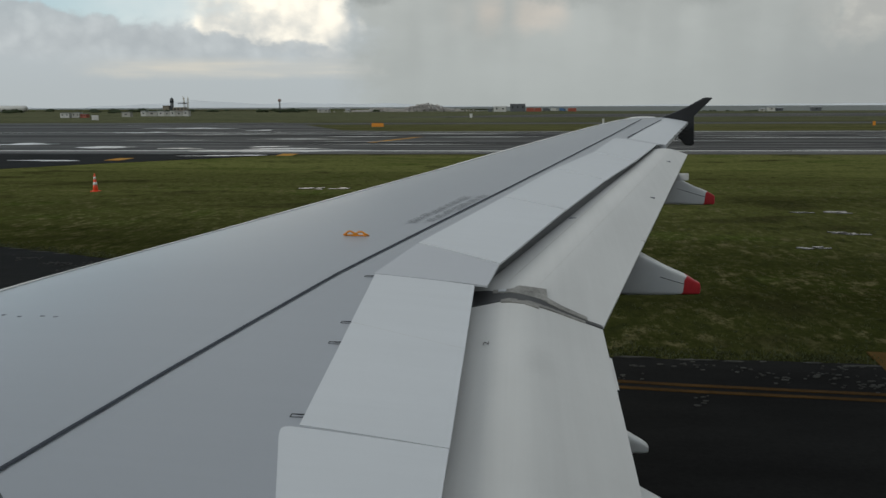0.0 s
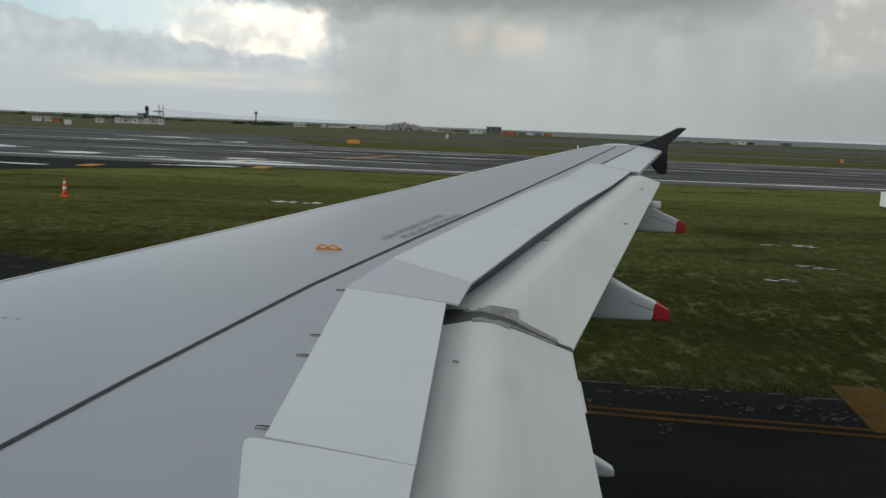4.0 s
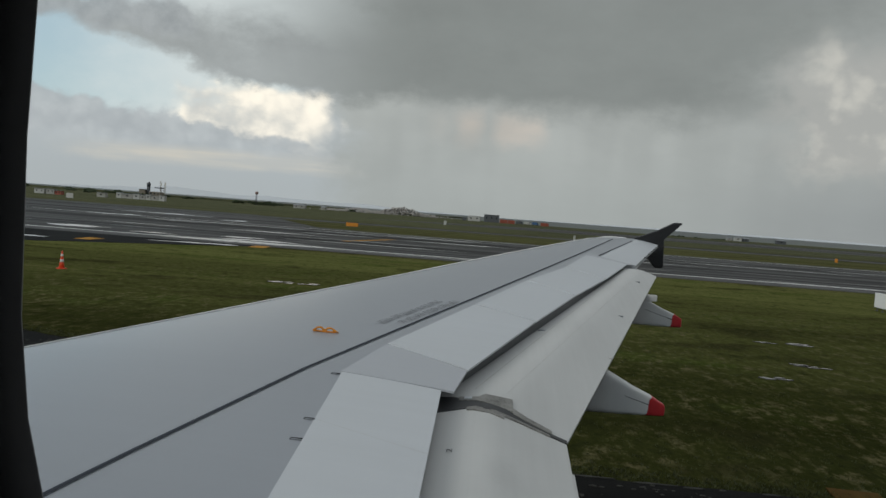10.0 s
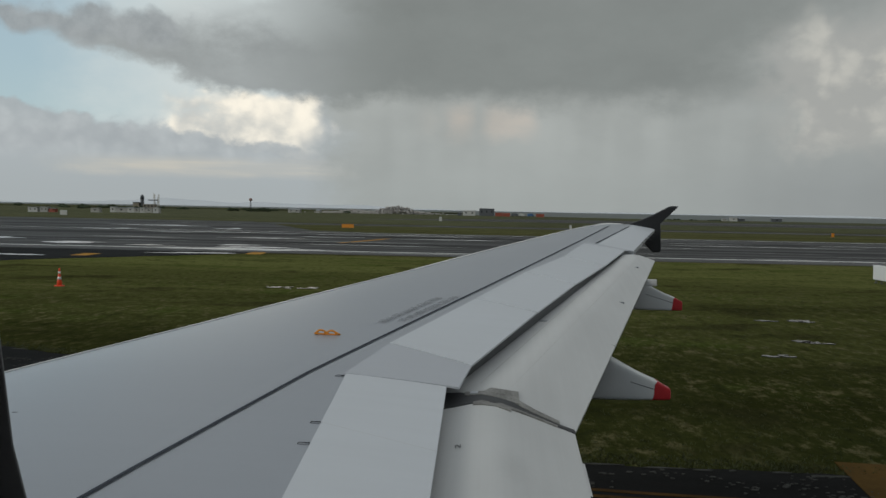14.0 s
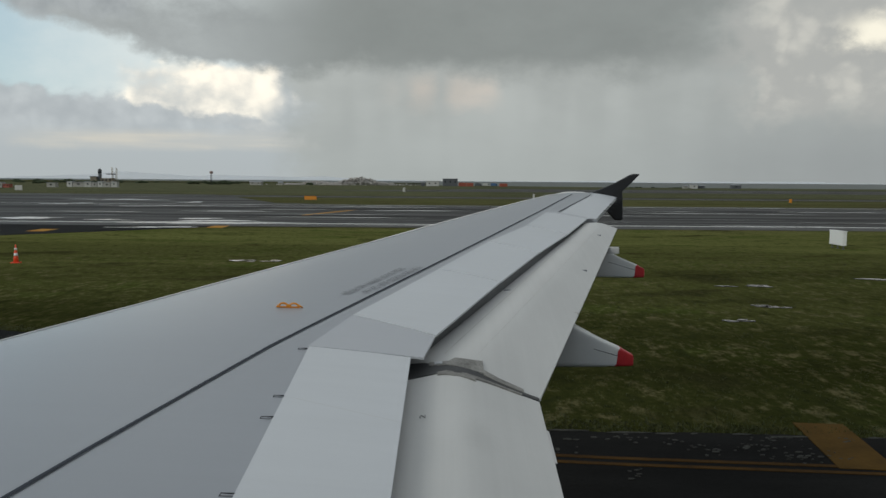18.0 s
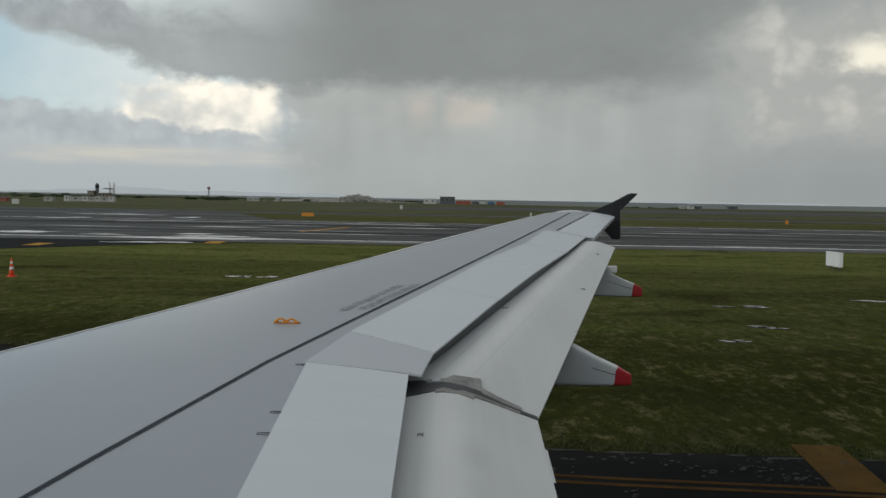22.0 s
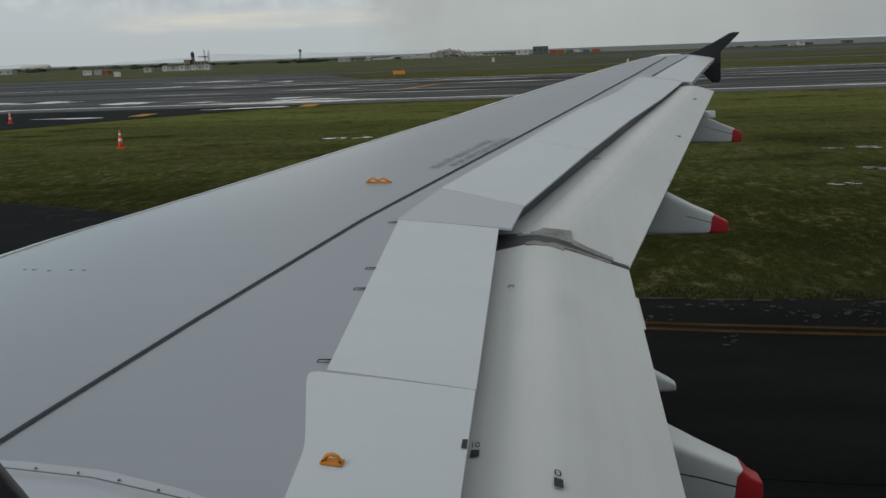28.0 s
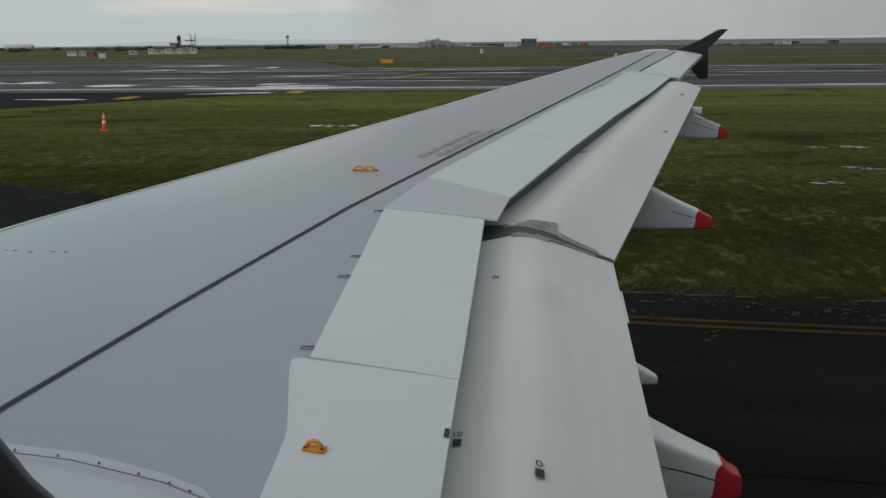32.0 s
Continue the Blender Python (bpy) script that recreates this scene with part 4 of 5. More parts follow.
canoe("actuator_fairing", 5.32, [(-0.1, 3.04, 2.92, 0.05), (0.2, 3.06, 2.905, 0.06), (0.36, 3.05, 2.90, 0.058), (0.46, 2.995, 2.895, 0.045), (0.54, 2.95, 2.895, 0.032), (0.565, 2.933, 2.897, 0.026), (0.57, 2.925, 2.903, 0.018)], None, "small tapered grey actuator fairing", 0.5)
ribbon("rub_mark", [(section(y)[0] + 0.165 - 0.009 * (y - 7), y) for y in (6.75, 8, 9, 10, 11, 12, 13)], 0.20, FLAP_RUB, 0.0007, airliner, "grimy rub mark along the flap", flap_top)
# flap trailing edge tabs and static wicks
for x, y, tall in ((1.80, 11.72, 0.085), (0.93, 8.44, 0.03)):
    z = flap_top(x, y)
    part("hinge_tab", box_bm(x - 0.08, x + 0.115 if tall > 0.05 else x + 0.05, y - 0.02, y + 0.02, z - tall, z - 0.004, 0.008), FLAPS, airliner)
for k, y in enumerate((14.6, 15.1, 15.6, 16.0, 16.35, 16.65)):
    xs, zs, xle, zle, c, i = section(y)
    x = xle + AIL_END(y) * c
    z = top_z(x, y)
    part("static_wick", tube([(x - 0.02, y, z), (x + 0.12, y, z - 0.01)], 0.005, 5), BLACKISH, airliner)

# tip fence: a swept fin above and a shorter one below the tip
FENCE = [(2.25, 4.13), (2.37, 4.185), (2.60, 4.27), (2.83, 4.37), (3.09, 4.515), (3.15, 4.53), (3.245, 4.525), (3.07, 4.34), (2.955, 4.22), (2.965, 4.0), (2.97, 3.74), (2.93, 3.715), (2.83, 3.72), (2.72, 3.84), (2.60, 4.0), (2.42, 4.07)]
ctr = (2.78, 4.12)
rings = []
for yy, s in ((16.915, 0.955), (16.93, 1.0), (16.985, 1.0), (17.0, 0.955)):
    rings.append([(ctr[0] + (x - ctr[0]) * s if abs(z - ctr[1]) < 0.2 else x - (1 - s) * 0.3 * (x - ctr[0]), yy, ctr[1] + (z - ctr[1]) * s) for x, z in FENCE])
part("tip_fence", loft(rings), CHARCOAL, airliner, "charcoal black wing tip fence")


# ---- fittings on the wing ----
def lug(place, width, arches, turn):
    """An orange tie-down fitting: a thin base plate with upright rounded eyes."""
    deep = 0.010 if arches > 1 else 0.017
    ob = part("tie_down_lug", box_bm(-width / 2, width / 2, -deep, deep, 0.0, 0.008, 0.003), ORANGE, wing, "bright orange tie-down fitting")
    ob.matrix_basis = Matrix.Translation(place) @ pose(0, 0, 0, 4, 2, turn)
    r = 0.024 if arches > 1 else 0.019
    for k in range(arches):
        cx = (k - (arches - 1) / 2) * 0.068
        eye = [(cx + r * 1.15 * math.cos(a), 0.0, 0.005 + r * (1.0 if arches > 1 else 1.2) * math.sin(a) ** 0.8) for a in (math.pi * j / 12 for j in range(13))]
        part("eye", tube(eye, 0.0065, 8), ORANGE, ob)
    if arches > 1:
        part("web", box_bm(-0.016, 0.016, -0.005, 0.005, 0.006, 0.022, 0.002), ORANGE, ob)
        for sx in (-1, 1):
            part("toe", tube([(sx * 0.055, 0, 0.022), (sx * (0.078 if sx < 0 else 0.092), 0, 0.003)], 0.006, 6), ORANGE, ob)
    else:
        for sx in (-0.026, 0.026):
            part("bolt", tube([(sx, -0.008, 0.006), (sx, -0.008, 0.011)], 0.004, 8), GAP, ob)
    return ob


lug((-1.08, 7.225, top_z(-1.08, 7.225)), 0.15, 2, 3)
lug((-0.605, 3.875, top_z(-0.605, 3.875) + 0.006), 0.068, 1, -6)
for x, y, wd in ((-0.826, 6.285, 0.045), (-0.803, 5.525, 0.05), (-0.803, 5.255, 0.05), (-0.785, 4.527, 0.045)):
    z = top_z(x, y) + 0.003
    bar = 0.003
    clip = part("hinge_clip", box_bm(x - wd / 2, x + wd / 2, y + 0.012, y + 0.012 + bar, z - 0.004, z + 0.0015), BLACKISH, wing, "small dark hinge clip")
    part("clip_side", box_bm(x - wd / 2, x + wd / 2, y - 0.012, y - 0.012 + bar, z - 0.004, z + 0.001), STENCIL, clip)
    part("clip_side", box_bm(x - wd / 2 - bar, x - wd / 2, y - 0.012, y + 0.016, z - 0.004, z + 0.0015), BLACKISH, clip)


def stencil(body, place, size, turn, mat, z_of, lift=0.006, stretch=1.0, name="stencil", label=""):
    """Lettering that follows the skin."""
    me = text_mesh(body, size, mat, stretch)
    ca, sa = math.cos(radians(turn)), math.sin(radians(turn))
    for v in me.vertices:
        x = place[0] + v.co.x * ca - v.co.y * sa
        y = place[1] + v.co.x * sa + v.co.y * ca
        v.co = (x, y, z_of(x, y) + lift)
    return part(name, me, mat, wing, label)


ca, sa = math.cos(radians(72.4)), math.sin(radians(72.4))
chars = random.Random(17)
for x_row, y_row, words in ((-0.640, 7.78, (2, 3, 4, 7, 4, 4)), (-0.776, 7.69, (5, 3, 6, 2, 3, 5))):
    at = 0.0
    for n_char in words:
        for k in range(n_char):
            x0, y0 = x_row + ca * at, y_row + sa * at
            ribbon("stencil_bar", [(x0, y0), (x0 + ca * 0.011, y0 + sa * 0.011)], 0.062, STENCIL, 0.006, wing, "", top_z, 0.05)
            for side in chars.sample((-0.026, 0.0, 0.026), 2):
                xs_, ys_ = x0 + ca * 0.012 - sa * side, y0 + sa * 0.012 + ca * side
                ribbon("stencil_bar", [(xs_, ys_), (xs_ + ca * 0.020, ys_ + sa * 0.020)], 0.010, STENCIL, 0.006, wing, "", top_z, 0.05)
            at += 0.042
        at += 0.03
stencil("2", (-0.145, 5.665), 0.040, 90, BLACKISH, flap_top, 0.004, 3.0)
stencil("10", (-0.243, 4.224), 0.046, 4, BLACKISH, flap_top, 0.004, 0.75)
stencil("0", (0.026, 4.066), 0.05, 3, BLACKISH, flap_top, 0.004)
for x0, x1, y0, y1, zf in ((-0.237, -0.209, 4.165, 4.205, flap_top), (0.025, 0.053, 4.004, 4.050, flap_top), (-0.248, -0.232, 4.012, 4.064, lambda x, y: top_z(x, y) + 0.006)):
    ribbon("index_block", [((x0 + x1) / 2, y0), ((x0 + x1) / 2, y1)], x1 - x0, BLACKISH, 0.007, wing, "small black index block", zf, 0.02)

for x, y in ((0.43, 8.70), (1.755, 12.2), (1.253, 10.02)):
    part("flap_fitting", box_bm(x - 0.03, x + 0.03, y - 0.012, y + 0.012, flap_top(x, y) - 0.01, flap_top(x, y) + 0.006, 0.003), STENCIL, airliner, "small dark flap fitting")
for x, y in ((-2.58, 5.605), (-2.514, 5.575), (-2.405, 5.525), (-2.28, 5.51), (-2.203, 5.49)):
    part("rivet_mark", box_bm(x - 0.012, x + 0.010, y - 0.004, y + 0.004, top_z(x, y) - 0.004, top_z(x, y) + 0.002), FAINT_MARK, wing)

# wing root fairing with its seam and screws
ROOT = [(-3.6, 3.42), (-2.6, 3.70), (-1.9, 3.78), (-1.48, 3.77), (-1.22, 3.75), (-0.97, 3.69), (-0.84, 3.64), (-0.74, 3.52), (-0.68, 3.30)]
rows = []
for k in range(7):
    f = k / 6
    rows.append([(x + (0.02 * f), y + (1.85 - y) * f, top_z(x, y + (1.85 - y) * f) + 0.004 + 0.02 * min(1, 8 * f) + 0.5 * max(0.0, f - 0.62) ** 2) for x, y in ROOT])
root = part("root_fairing", smooth_bm(loft(rows, False, False)), SHROUD, airliner, "grey wing root fairing with screwed edge")
ribbon("root_seam", [(x + (0.03 if x > -1 else 0.0), y - 0.075) for x, y in ROOT[1:]], 0.007, SEAM, 0.028, root)
for a, b in zip(ROOT[1:], ROOT[2:]):
    for f in (0.25, 0.75):
        x, y = a[0] + (b[0] - a[0]) * f, a[1] + (b[1] - a[1]) * f - 0.035
        part("screw", tube([(x, y, top_z(x, y) + 0.008), (x, y, top_z(x, y) + 0.0125)], 0.0042, 8), STENCIL, root)


# ---- fuselage with the cabin window ----
CZ = 3.92
WX, WZ, WW, WH = -0.0180, 4.410, 0.1565, 0.190


def hull_ring(x, r, n=48, lift=0.0):
    return [(x, 1.975 * r * math.cos(a), CZ + lift + 2.07 * r * math.sin(a)) for a in (2 * math.pi * (k + 0.5) / n for k in range(n))]


def hull(name, stations, scale, mat, parent, label, hole):
    """A tube skin with one opening cut for the window."""
    bm = bmesh.new()
    rows = [[bm.verts.new(p) for p in hull_ring(x, r * scale, 48, lift)] for x, r, lift in stations]
    for a, b in zip(rows, rows[1:]):
        for i in range(48):
            j = (i + 1) % 48
            f = bm.faces.new((a[i], a[j], b[j], b[i]))
            c = f.calc_center_median()
            if c.y > 1.5 and abs(c.x - WX) < 0.2 and abs(c.z - WZ) < hole:
                bm.faces.remove(f)
    bm.faces.new(rows[0][::-1])
    bm.faces.new(rows[-1])
    return part(name, smooth_bm(bm), mat, parent, label)


TUBE = [(-16.5, 0.05, -0.5), (-16.2, 0.28, -0.45), (-15.4, 0.55, -0.3), (-14.2, 0.78, -0.15), (-12.8, 0.93, -0.05), (-11.0, 1.0, 0)] + [(x, 1.0, 0) for x in (-8, -4, -2, -0.7, -0.31, 0.27, 0.7, 2, 5, 9)] + [(13, 0.86, 0.25), (17, 0.55, 0.75), (20, 0.28, 1.1), (21, 0.1, 1.2)]
fus = hull("fuselage", TUBE, 1.0, HULL, airliner, "white painted fuselage tube", 0.33)
lining = hull("cabin_lining", [(x, r, l) for x, r, l in TUBE if -11 <= x <= 9], 0.962, LINING, airliner, "grey moulded cabin side lining", 0.33)


def window_ring(y, grow, n=40):
    out = []
    for k in range(n):
        a = 2 * math.pi * k / n
        ca, sa = math.cos(a), math.sin(a)
        out.append((WX + (WW + grow) * math.copysign(abs(ca) ** 0.67, ca), y, WZ + (WH + grow) * math.copysign(abs(sa) ** 0.67, sa)))
    return out


frame_rings = [window_ring(1.80, 0.24), window_ring(1.835, 0.05), window_ring(1.842, 0.012), window_ring(1.85, 0.0), window_ring(1.858, 0.004), window_ring(1.875, 0.03)]
win = part("window_surround", smooth_bm(loft(frame_rings, False)), LINING, airliner, "moulded grey cabin window surround")
part("window_seal", smooth_bm(loft([window_ring(1.875, 0.03), window_ring(1.90, 0.055), window_ring(1.935, 0.085), window_ring(1.94, 0.16)], False)), SEAL, win, "black rubber window seal")


# ---- landing gear ----
def gear(x, y, top, r, gap):
    leg = part("gear_leg", tube([(x, y, top), (x, y, r)], 0.11, 12), METAL, airliner, "alloy landing gear leg")
    for s in (-1, 1):
        wy = y + s * gap
        prof = [(-0.17, r * 0.45), (-0.17, r * 0.85), (-0.12, r * 0.98), (0, r), (0.12, r * 0.98), (0.17, r * 0.85), (0.17, r * 0.45)]
        rings = [[(x + q * math.cos(a), wy + o, r + q * math.sin(a)) for o, q in prof] for a in (2 * math.pi * k / 28 for k in range(28))]
        rings.append(rings[0])
        part("tyre", smooth_bm(loft(rings, False, False)), TYRE, leg, "black tyre")
        part("rim", tube([(x, wy - 0.15, r), (x, wy + 0.15, r)], r * 0.46, 20), METAL, leg)


for x, y, top, r, gap in ((0.2, 3.795, 3.0, 0.58, 0.46), (0.2, -3.795, 3.0, 0.58, 0.46), (-12.4, 0.0, 2.3, 0.38, 0.25)):
    gear(x, y, top, r, gap)

# ---- loose things on the airfield ----
def cone(x, y, label):
    """A tall traffic cone: square foot, tapered body, two white collars."""
    c = empty("traffic_cone", (x, y, 0.0), label, "traffic cone", "cones on the grass")
    part("foot", box_bm(x - 0.2, x + 0.2, y - 0.2, y + 0.2, 0.0, 0.05, 0.012), CONE_RED, c)

    def rad(z):
        return 0.145 - 0.115 * z / 0.95

    part("body", smooth_bm(loft([[(x + rad(z) * math.cos(a), y + rad(z) * math.sin(a), z) for a in (2 * math.pi * k / 16 for k in range(16))] for z in (0.05, 0.3, 0.6, 0.93, 0.95)])), CONE_RED, c)
    for z0, z1 in ((0.36, 0.50), (0.66, 0.78)):
        part("collar", smooth_bm(loft([[(x + (rad(z) + 0.004) * math.cos(a), y + (rad(z) + 0.004) * math.sin(a), z) for a in (2 * math.pi * k / 16 for k in range(16))] for z in (z0, z1)])), CONE_WHITE, c, "white reflective collar")


cone(-10.7, 45.9, "orange traffic cone with two white collars on grass")
cone(-31.0, 68.0, "orange traffic cone with white collars by the apron")


def board(x, y, w, h, face, label, cat="sign"):
    """A low airfield board on two short legs."""
    b = empty("airfield_sign", (x, y, 0.0), label, cat, "airfield signs")
    part("case", box_bm(x - w / 2, x + w / 2, y - 0.12, y + 0.12, 0.22, 0.22 + h, 0.02), face, b)
    for s in (-0.35, 0.35):
        part("leg", box_bm(x + s * w - 0.03, x + s * w + 0.03, y - 0.03, y + 0.03, 0, 0.23), BUILD_GREY, b)
    return b


board(-17.5, 181, 2.5, 0.75, ORANGE, "long orange marker board standing on grass")


def cross_sign(x, y, long, tall, face, label):
    """A taxiway direction sign that stands square to the taxiway: case, rim, coloured face, legs on plates."""
    s_ = empty("airfield_sign", (x, y, 0.0), label, "sign", "airfield signs")
    part("case", box_bm(x - 0.13, x + 0.13, y - long / 2, y + long / 2, 0.24, 0.24 + tall, 0.025), CONE_WHITE, s_)
    part("rim", box_bm(x - 0.15, x + 0.15, y - long / 2 - 0.02, y + long / 2 + 0.02, 0.24 + tall - 0.03, 0.24 + tall + 0.02, 0.008), CONE_WHITE, s_)
    if face:
        board_face = part("face", box_bm(x + 0.132, x + 0.142, y - long / 2 + 0.06, y + long / 2 - 0.06, 0.31, 0.18 + tall, 0.0), SIGN_YELLOW, s_, "yellow sign face")
        for k in range(3):
            yy = y - long * 0.28 + long * 0.24 * k
            part("character_bar", box_bm(x + 0.143, x + 0.146, yy, yy + 0.28, 0.48, tall - 0.02), BLACKISH, board_face)
    for k in (-0.4, 0.0, 0.4):
        leg = part("leg", tube([(x, y + k * long, 0.0), (x, y + k * long, 0.25)], 0.035, 10), BUILD_GREY, s_)
        part("foot", box_bm(x - 0.1, x + 0.1, y + k * long - 0.1, y + k * long + 0.1, 0.0, 0.02), BUILD_GREY, leg)


cross_sign(37.8, 60.6, 2.1, 0.95, True, "white cased taxiway sign with a yellow face, on grass")
cross_sign(44.7, 37.9, 1.6, 0.95, False, "white cased taxiway sign standing beside the link road")
board(-130, 285, 2.4, 1.6, BUILD_WHITE, "small white equipment cabinet on the grass", "cabinet")
board(29.8, 195, 0.45, 1.3, BUILD_WHITE, "white marker post board", "sign")
board(-5.6, 315, 1.0, 1.5, BUILD_WHITE, "small white marker board", "sign")
board(82.3, 184, 0.5, 0.8, ORANGE, "small orange marker board", "sign")


# ---- buildings and far things ----
def shed(x, y, w, d, h, wall, roof, label, windows=0, name="shed", gable=0.25):
    """A low building with a pitched roof, doors and windows."""
    b = empty(name, (x, y, 0.0), label, "building", "far airfield buildings")
    part("wall", box_bm(x - w / 2, x + w / 2, y - d / 2, y + d / 2, 0, h), wall, b)
    rise = gable * d / 2
    ring = lambda xx: [(xx, y - d / 2 - 0.3, h), (xx, y + d / 2 + 0.3, h), (xx, y, h + rise)]
    part("roof", loft([ring(x - w / 2 - 0.3), ring(x + w / 2 + 0.3)]), roof, b)
    for k in range(windows):
        wx = x - w / 2 + w * (k + 0.5) / windows
        part("window", box_bm(wx - w / windows * 0.12, wx + w / windows * 0.12, y - d / 2 - 0.06, y - d / 2 + 0.02, h * 0.45, h * 0.72), GLASS_DARK, b)
    return b


# control tower group: slender dark tower and leaning lattice masts behind a row of white cabins
TX, TY = -182.3, 480.0
tw = empty("control_tower", (TX, TY, 0), "slender dark round tower with a domed cap among low blocks", "tower")
part("shaft", tube([(TX, TY, 0), (TX, TY, 8.4)], 0.95, 14), BUILD_GREY, tw)
part("cab", tube([(TX, TY, 6.9), (TX, TY, 8.2)], 1.05, 14), GLASS_DARK, tw, "dark glazed cab")
part("cap", smooth_bm(loft([[(TX + r * math.cos(a), TY + r * math.sin(a), z) for a in (2 * math.pi * k / 14 for k in range(14))] for r, z in ((1.08, 8.2), (0.95, 8.8), (0.55, 9.3), (0.12, 9.7))])), BUILD_GREY, tw)
part("annex", box_bm(TX - 4.6, TX - 1.1, TY - 2, TY + 2, 0, 5.0, 0.1), TAN, tw, "tan rendered stair block")
part("annex_roof", box_bm(TX - 4.9, TX - 0.9, TY - 2.2, TY + 2.2, 5.0, 5.3), BUILD_GREY, tw)
part("annex", box_bm(TX + 1.1, TX + 7.6, TY - 2, TY + 2, 0, 4.3, 0.1), TAN, tw, "tan rendered stair block")
for k in range(3):
    part("window", box_bm(TX + 1.8 + 2.0 * k, TX + 2.8 + 2.0 * k, TY - 2.06, TY - 1.98, 2.8, 3.8), GLASS_DARK, tw)
for dx, lean, h in ((5.4, 0.5, 10.6), (8.0, -0.6, 10.2)):
    mast = part("mast", tube([(TX + dx + lean, TY + 3, 0), (TX + dx, TY + 3, h)], 0.22, 5, 0.6), MAST, tw, "weathered steel lattice mast")
    part("mast_leg", tube([(TX + dx + lean + 0.9, TY + 3, 0), (TX + dx + 0.5, TY + 3, h - 0.5)], 0.18, 5, 0.6), MAST, mast)
    for z in range(2, 10):
        part("cross_arm", box_bm(TX + dx + lean * (1 - z / h) - 0.3, TX + dx + lean * (1 - z / h) + 0.9, TY + 2.9, TY + 3.1, z, z + 0.2), MAST, mast)
part("platform", box_bm(TX + 3.0, TX + 7.5, TY + 1, TY + 3.5, 6.3, 6.8), BUILD_GREY, tw)
x = -173.4
for w_, h, mat in ((2.6, 2.6, BUILD_WHITE), (5.4, 2.3, CABIN), (3.2, 2.5, BUILD_WHITE), (2.6, 2.2, CABIN), (2.4, 2.6, BUILD_WHITE), (3.6, 2.2, CABIN), (2.8, 2.6, BUILD_WHITE)):
    shed(x + w_ / 2, 420, w_, 3.0, h, mat, ROOF, "pale site cabin with a low grey roof", 1, "site_cabin", 0.08)
    x += w_ + 0.25
for x, w_, h, mat in ((-186.0, 4.2, 2.1, BUILD_WHITE), (-181.0, 3.4, 2.2, CABIN), (-177.6, 2.6, 1.6, BUILD_RED)):
    shed(x, 371, w_, 3.0, h, mat, ROOF, "small flat-roofed works cabin on the grass", 2, "site_cabin", 0.05)
shed(-171.8, 400, 4.0, 3.0, 2.0, CABIN, ROOF, "cream site cabin with a low grey roof", 1, "site_cabin", 0.06)

# storage tank lying on saddles, ahead on the shore
tk = empty("storage_tank", (-472, 806, 0), "long white horizontal storage tank on saddles", "tank")
part("shell", smooth_bm(loft([[(x, 806 + r * math.cos(a), 3.6 + r * math.sin(a)) for a in (2 * math.pi * k / 20 for k in range(20))] for x, r in ((-487, 0.6), (-486, 2.2), (-484, 2.9), (-460, 2.9), (-458, 2.2), (-457, 0.6))])), BUILD_WHITE, tk)
for x in (-482, -472, -462):
    part("saddle", box_bm(x - 0.5, x + 0.5, 804, 808, 0, 1.4), BUILD_GREY, tk)

# radar mast
RX, RY = -154.0, 600.0
rd = empty("radar_mast", (RX, RY, 0), "radar reflector on a slim steel lattice mast", "radar")
for sx in (-0.5, 0.5):
    for sy in (-0.5, 0.5):
        part("leg", tube([(RX + sx, RY + sy, 0), (RX + sx * 0.5, RY + sy * 0.5, 7.6)], 0.12, 5), BUILD_GREY, rd)
for z in (1.5, 3.0, 4.5, 6.0, 7.3):
    part("brace", box_bm(RX - 0.5, RX + 0.5, RY - 0.1, RY + 0.1, z, z + 0.18), BUILD_GREY, rd)
part("dish", smooth_bm(loft([[(RX + 1.25 * r * math.cos(a), RY - 0.6 + 0.6 * r * r, 8.7 + 1.1 * r * math.sin(a)) for a in (2 * math.pi * k / 20 for k in range(20))] for r in (0.05, 0.4, 0.75, 1.0)], False)), RADAR, rd, "faded red mesh radar reflector")

# hangar, sheds and containers by the water
shed(-3.4, 678, 9.6, 9, 3.7, BUILD_WHITE, BUILD_WHITE, "white shed with an open bay", 2, gable=0.12)
shed(10.2, 678, 11.5, 9, 5.7, BUILD_GREY, BUILD_GREY, "dark grey block building with flat roof", 3, gable=0.03)
for x, w, h, mat, lab in ((19.5, 5.6, 2.8, BUILD_RED, "rust red shipping container"), (25.2, 5.2, 2.7, BUILD_RED, "rust red shipping container"), (50.6, 6, 2.4, BUILD_RED, "rust red shipping container"), (-10.4, 3, 2.4, BUILD_GREY, "grey steel shipping container")):
    ct = empty("container", (x, 664, 0), lab, "container", "containers by the shore")
    part("box", box_bm(x - w / 2, x + w / 2, 662.8, 665.2, 0.0, h), mat, ct)
    for k in range(int(w * 1.5)):
        xx = x - w / 2 + 0.3 + k * 0.66
        if xx < x + w / 2 - 0.2:
            part("rib", box_bm(xx, xx + 0.25, 662.7, 662.8, 0.3, h - 0.15), mat, ct)
shed(182.5, 620, 4.6, 4, 2.6, BUILD_WHITE, ROOF, "small white hut by the water", 1)
shed(176.5, 620, 3.0, 4, 1.6, CABIN, ROOF, "low cream hut by the water", 1)
shed(188.5, 622, 4.0, 4, 2.0, BUILD_GREY, ROOF, "small grey hut by the water", 1)
shed(209.5, 612, 6.4, 4, 2.5, BUILD_GREY, ROOF, "dark grey hut by the water", 1)
for x, y, w, h in ((-132, 640, 8.5, 2.3), (-118, 660, 3, 1.8), (-345, 560, 11, 2.8), (-372, 552, 6, 2.2)):
    shed(x, y, w, 6, h, CABIN, ROOF, "small pale airfield hut", 2)


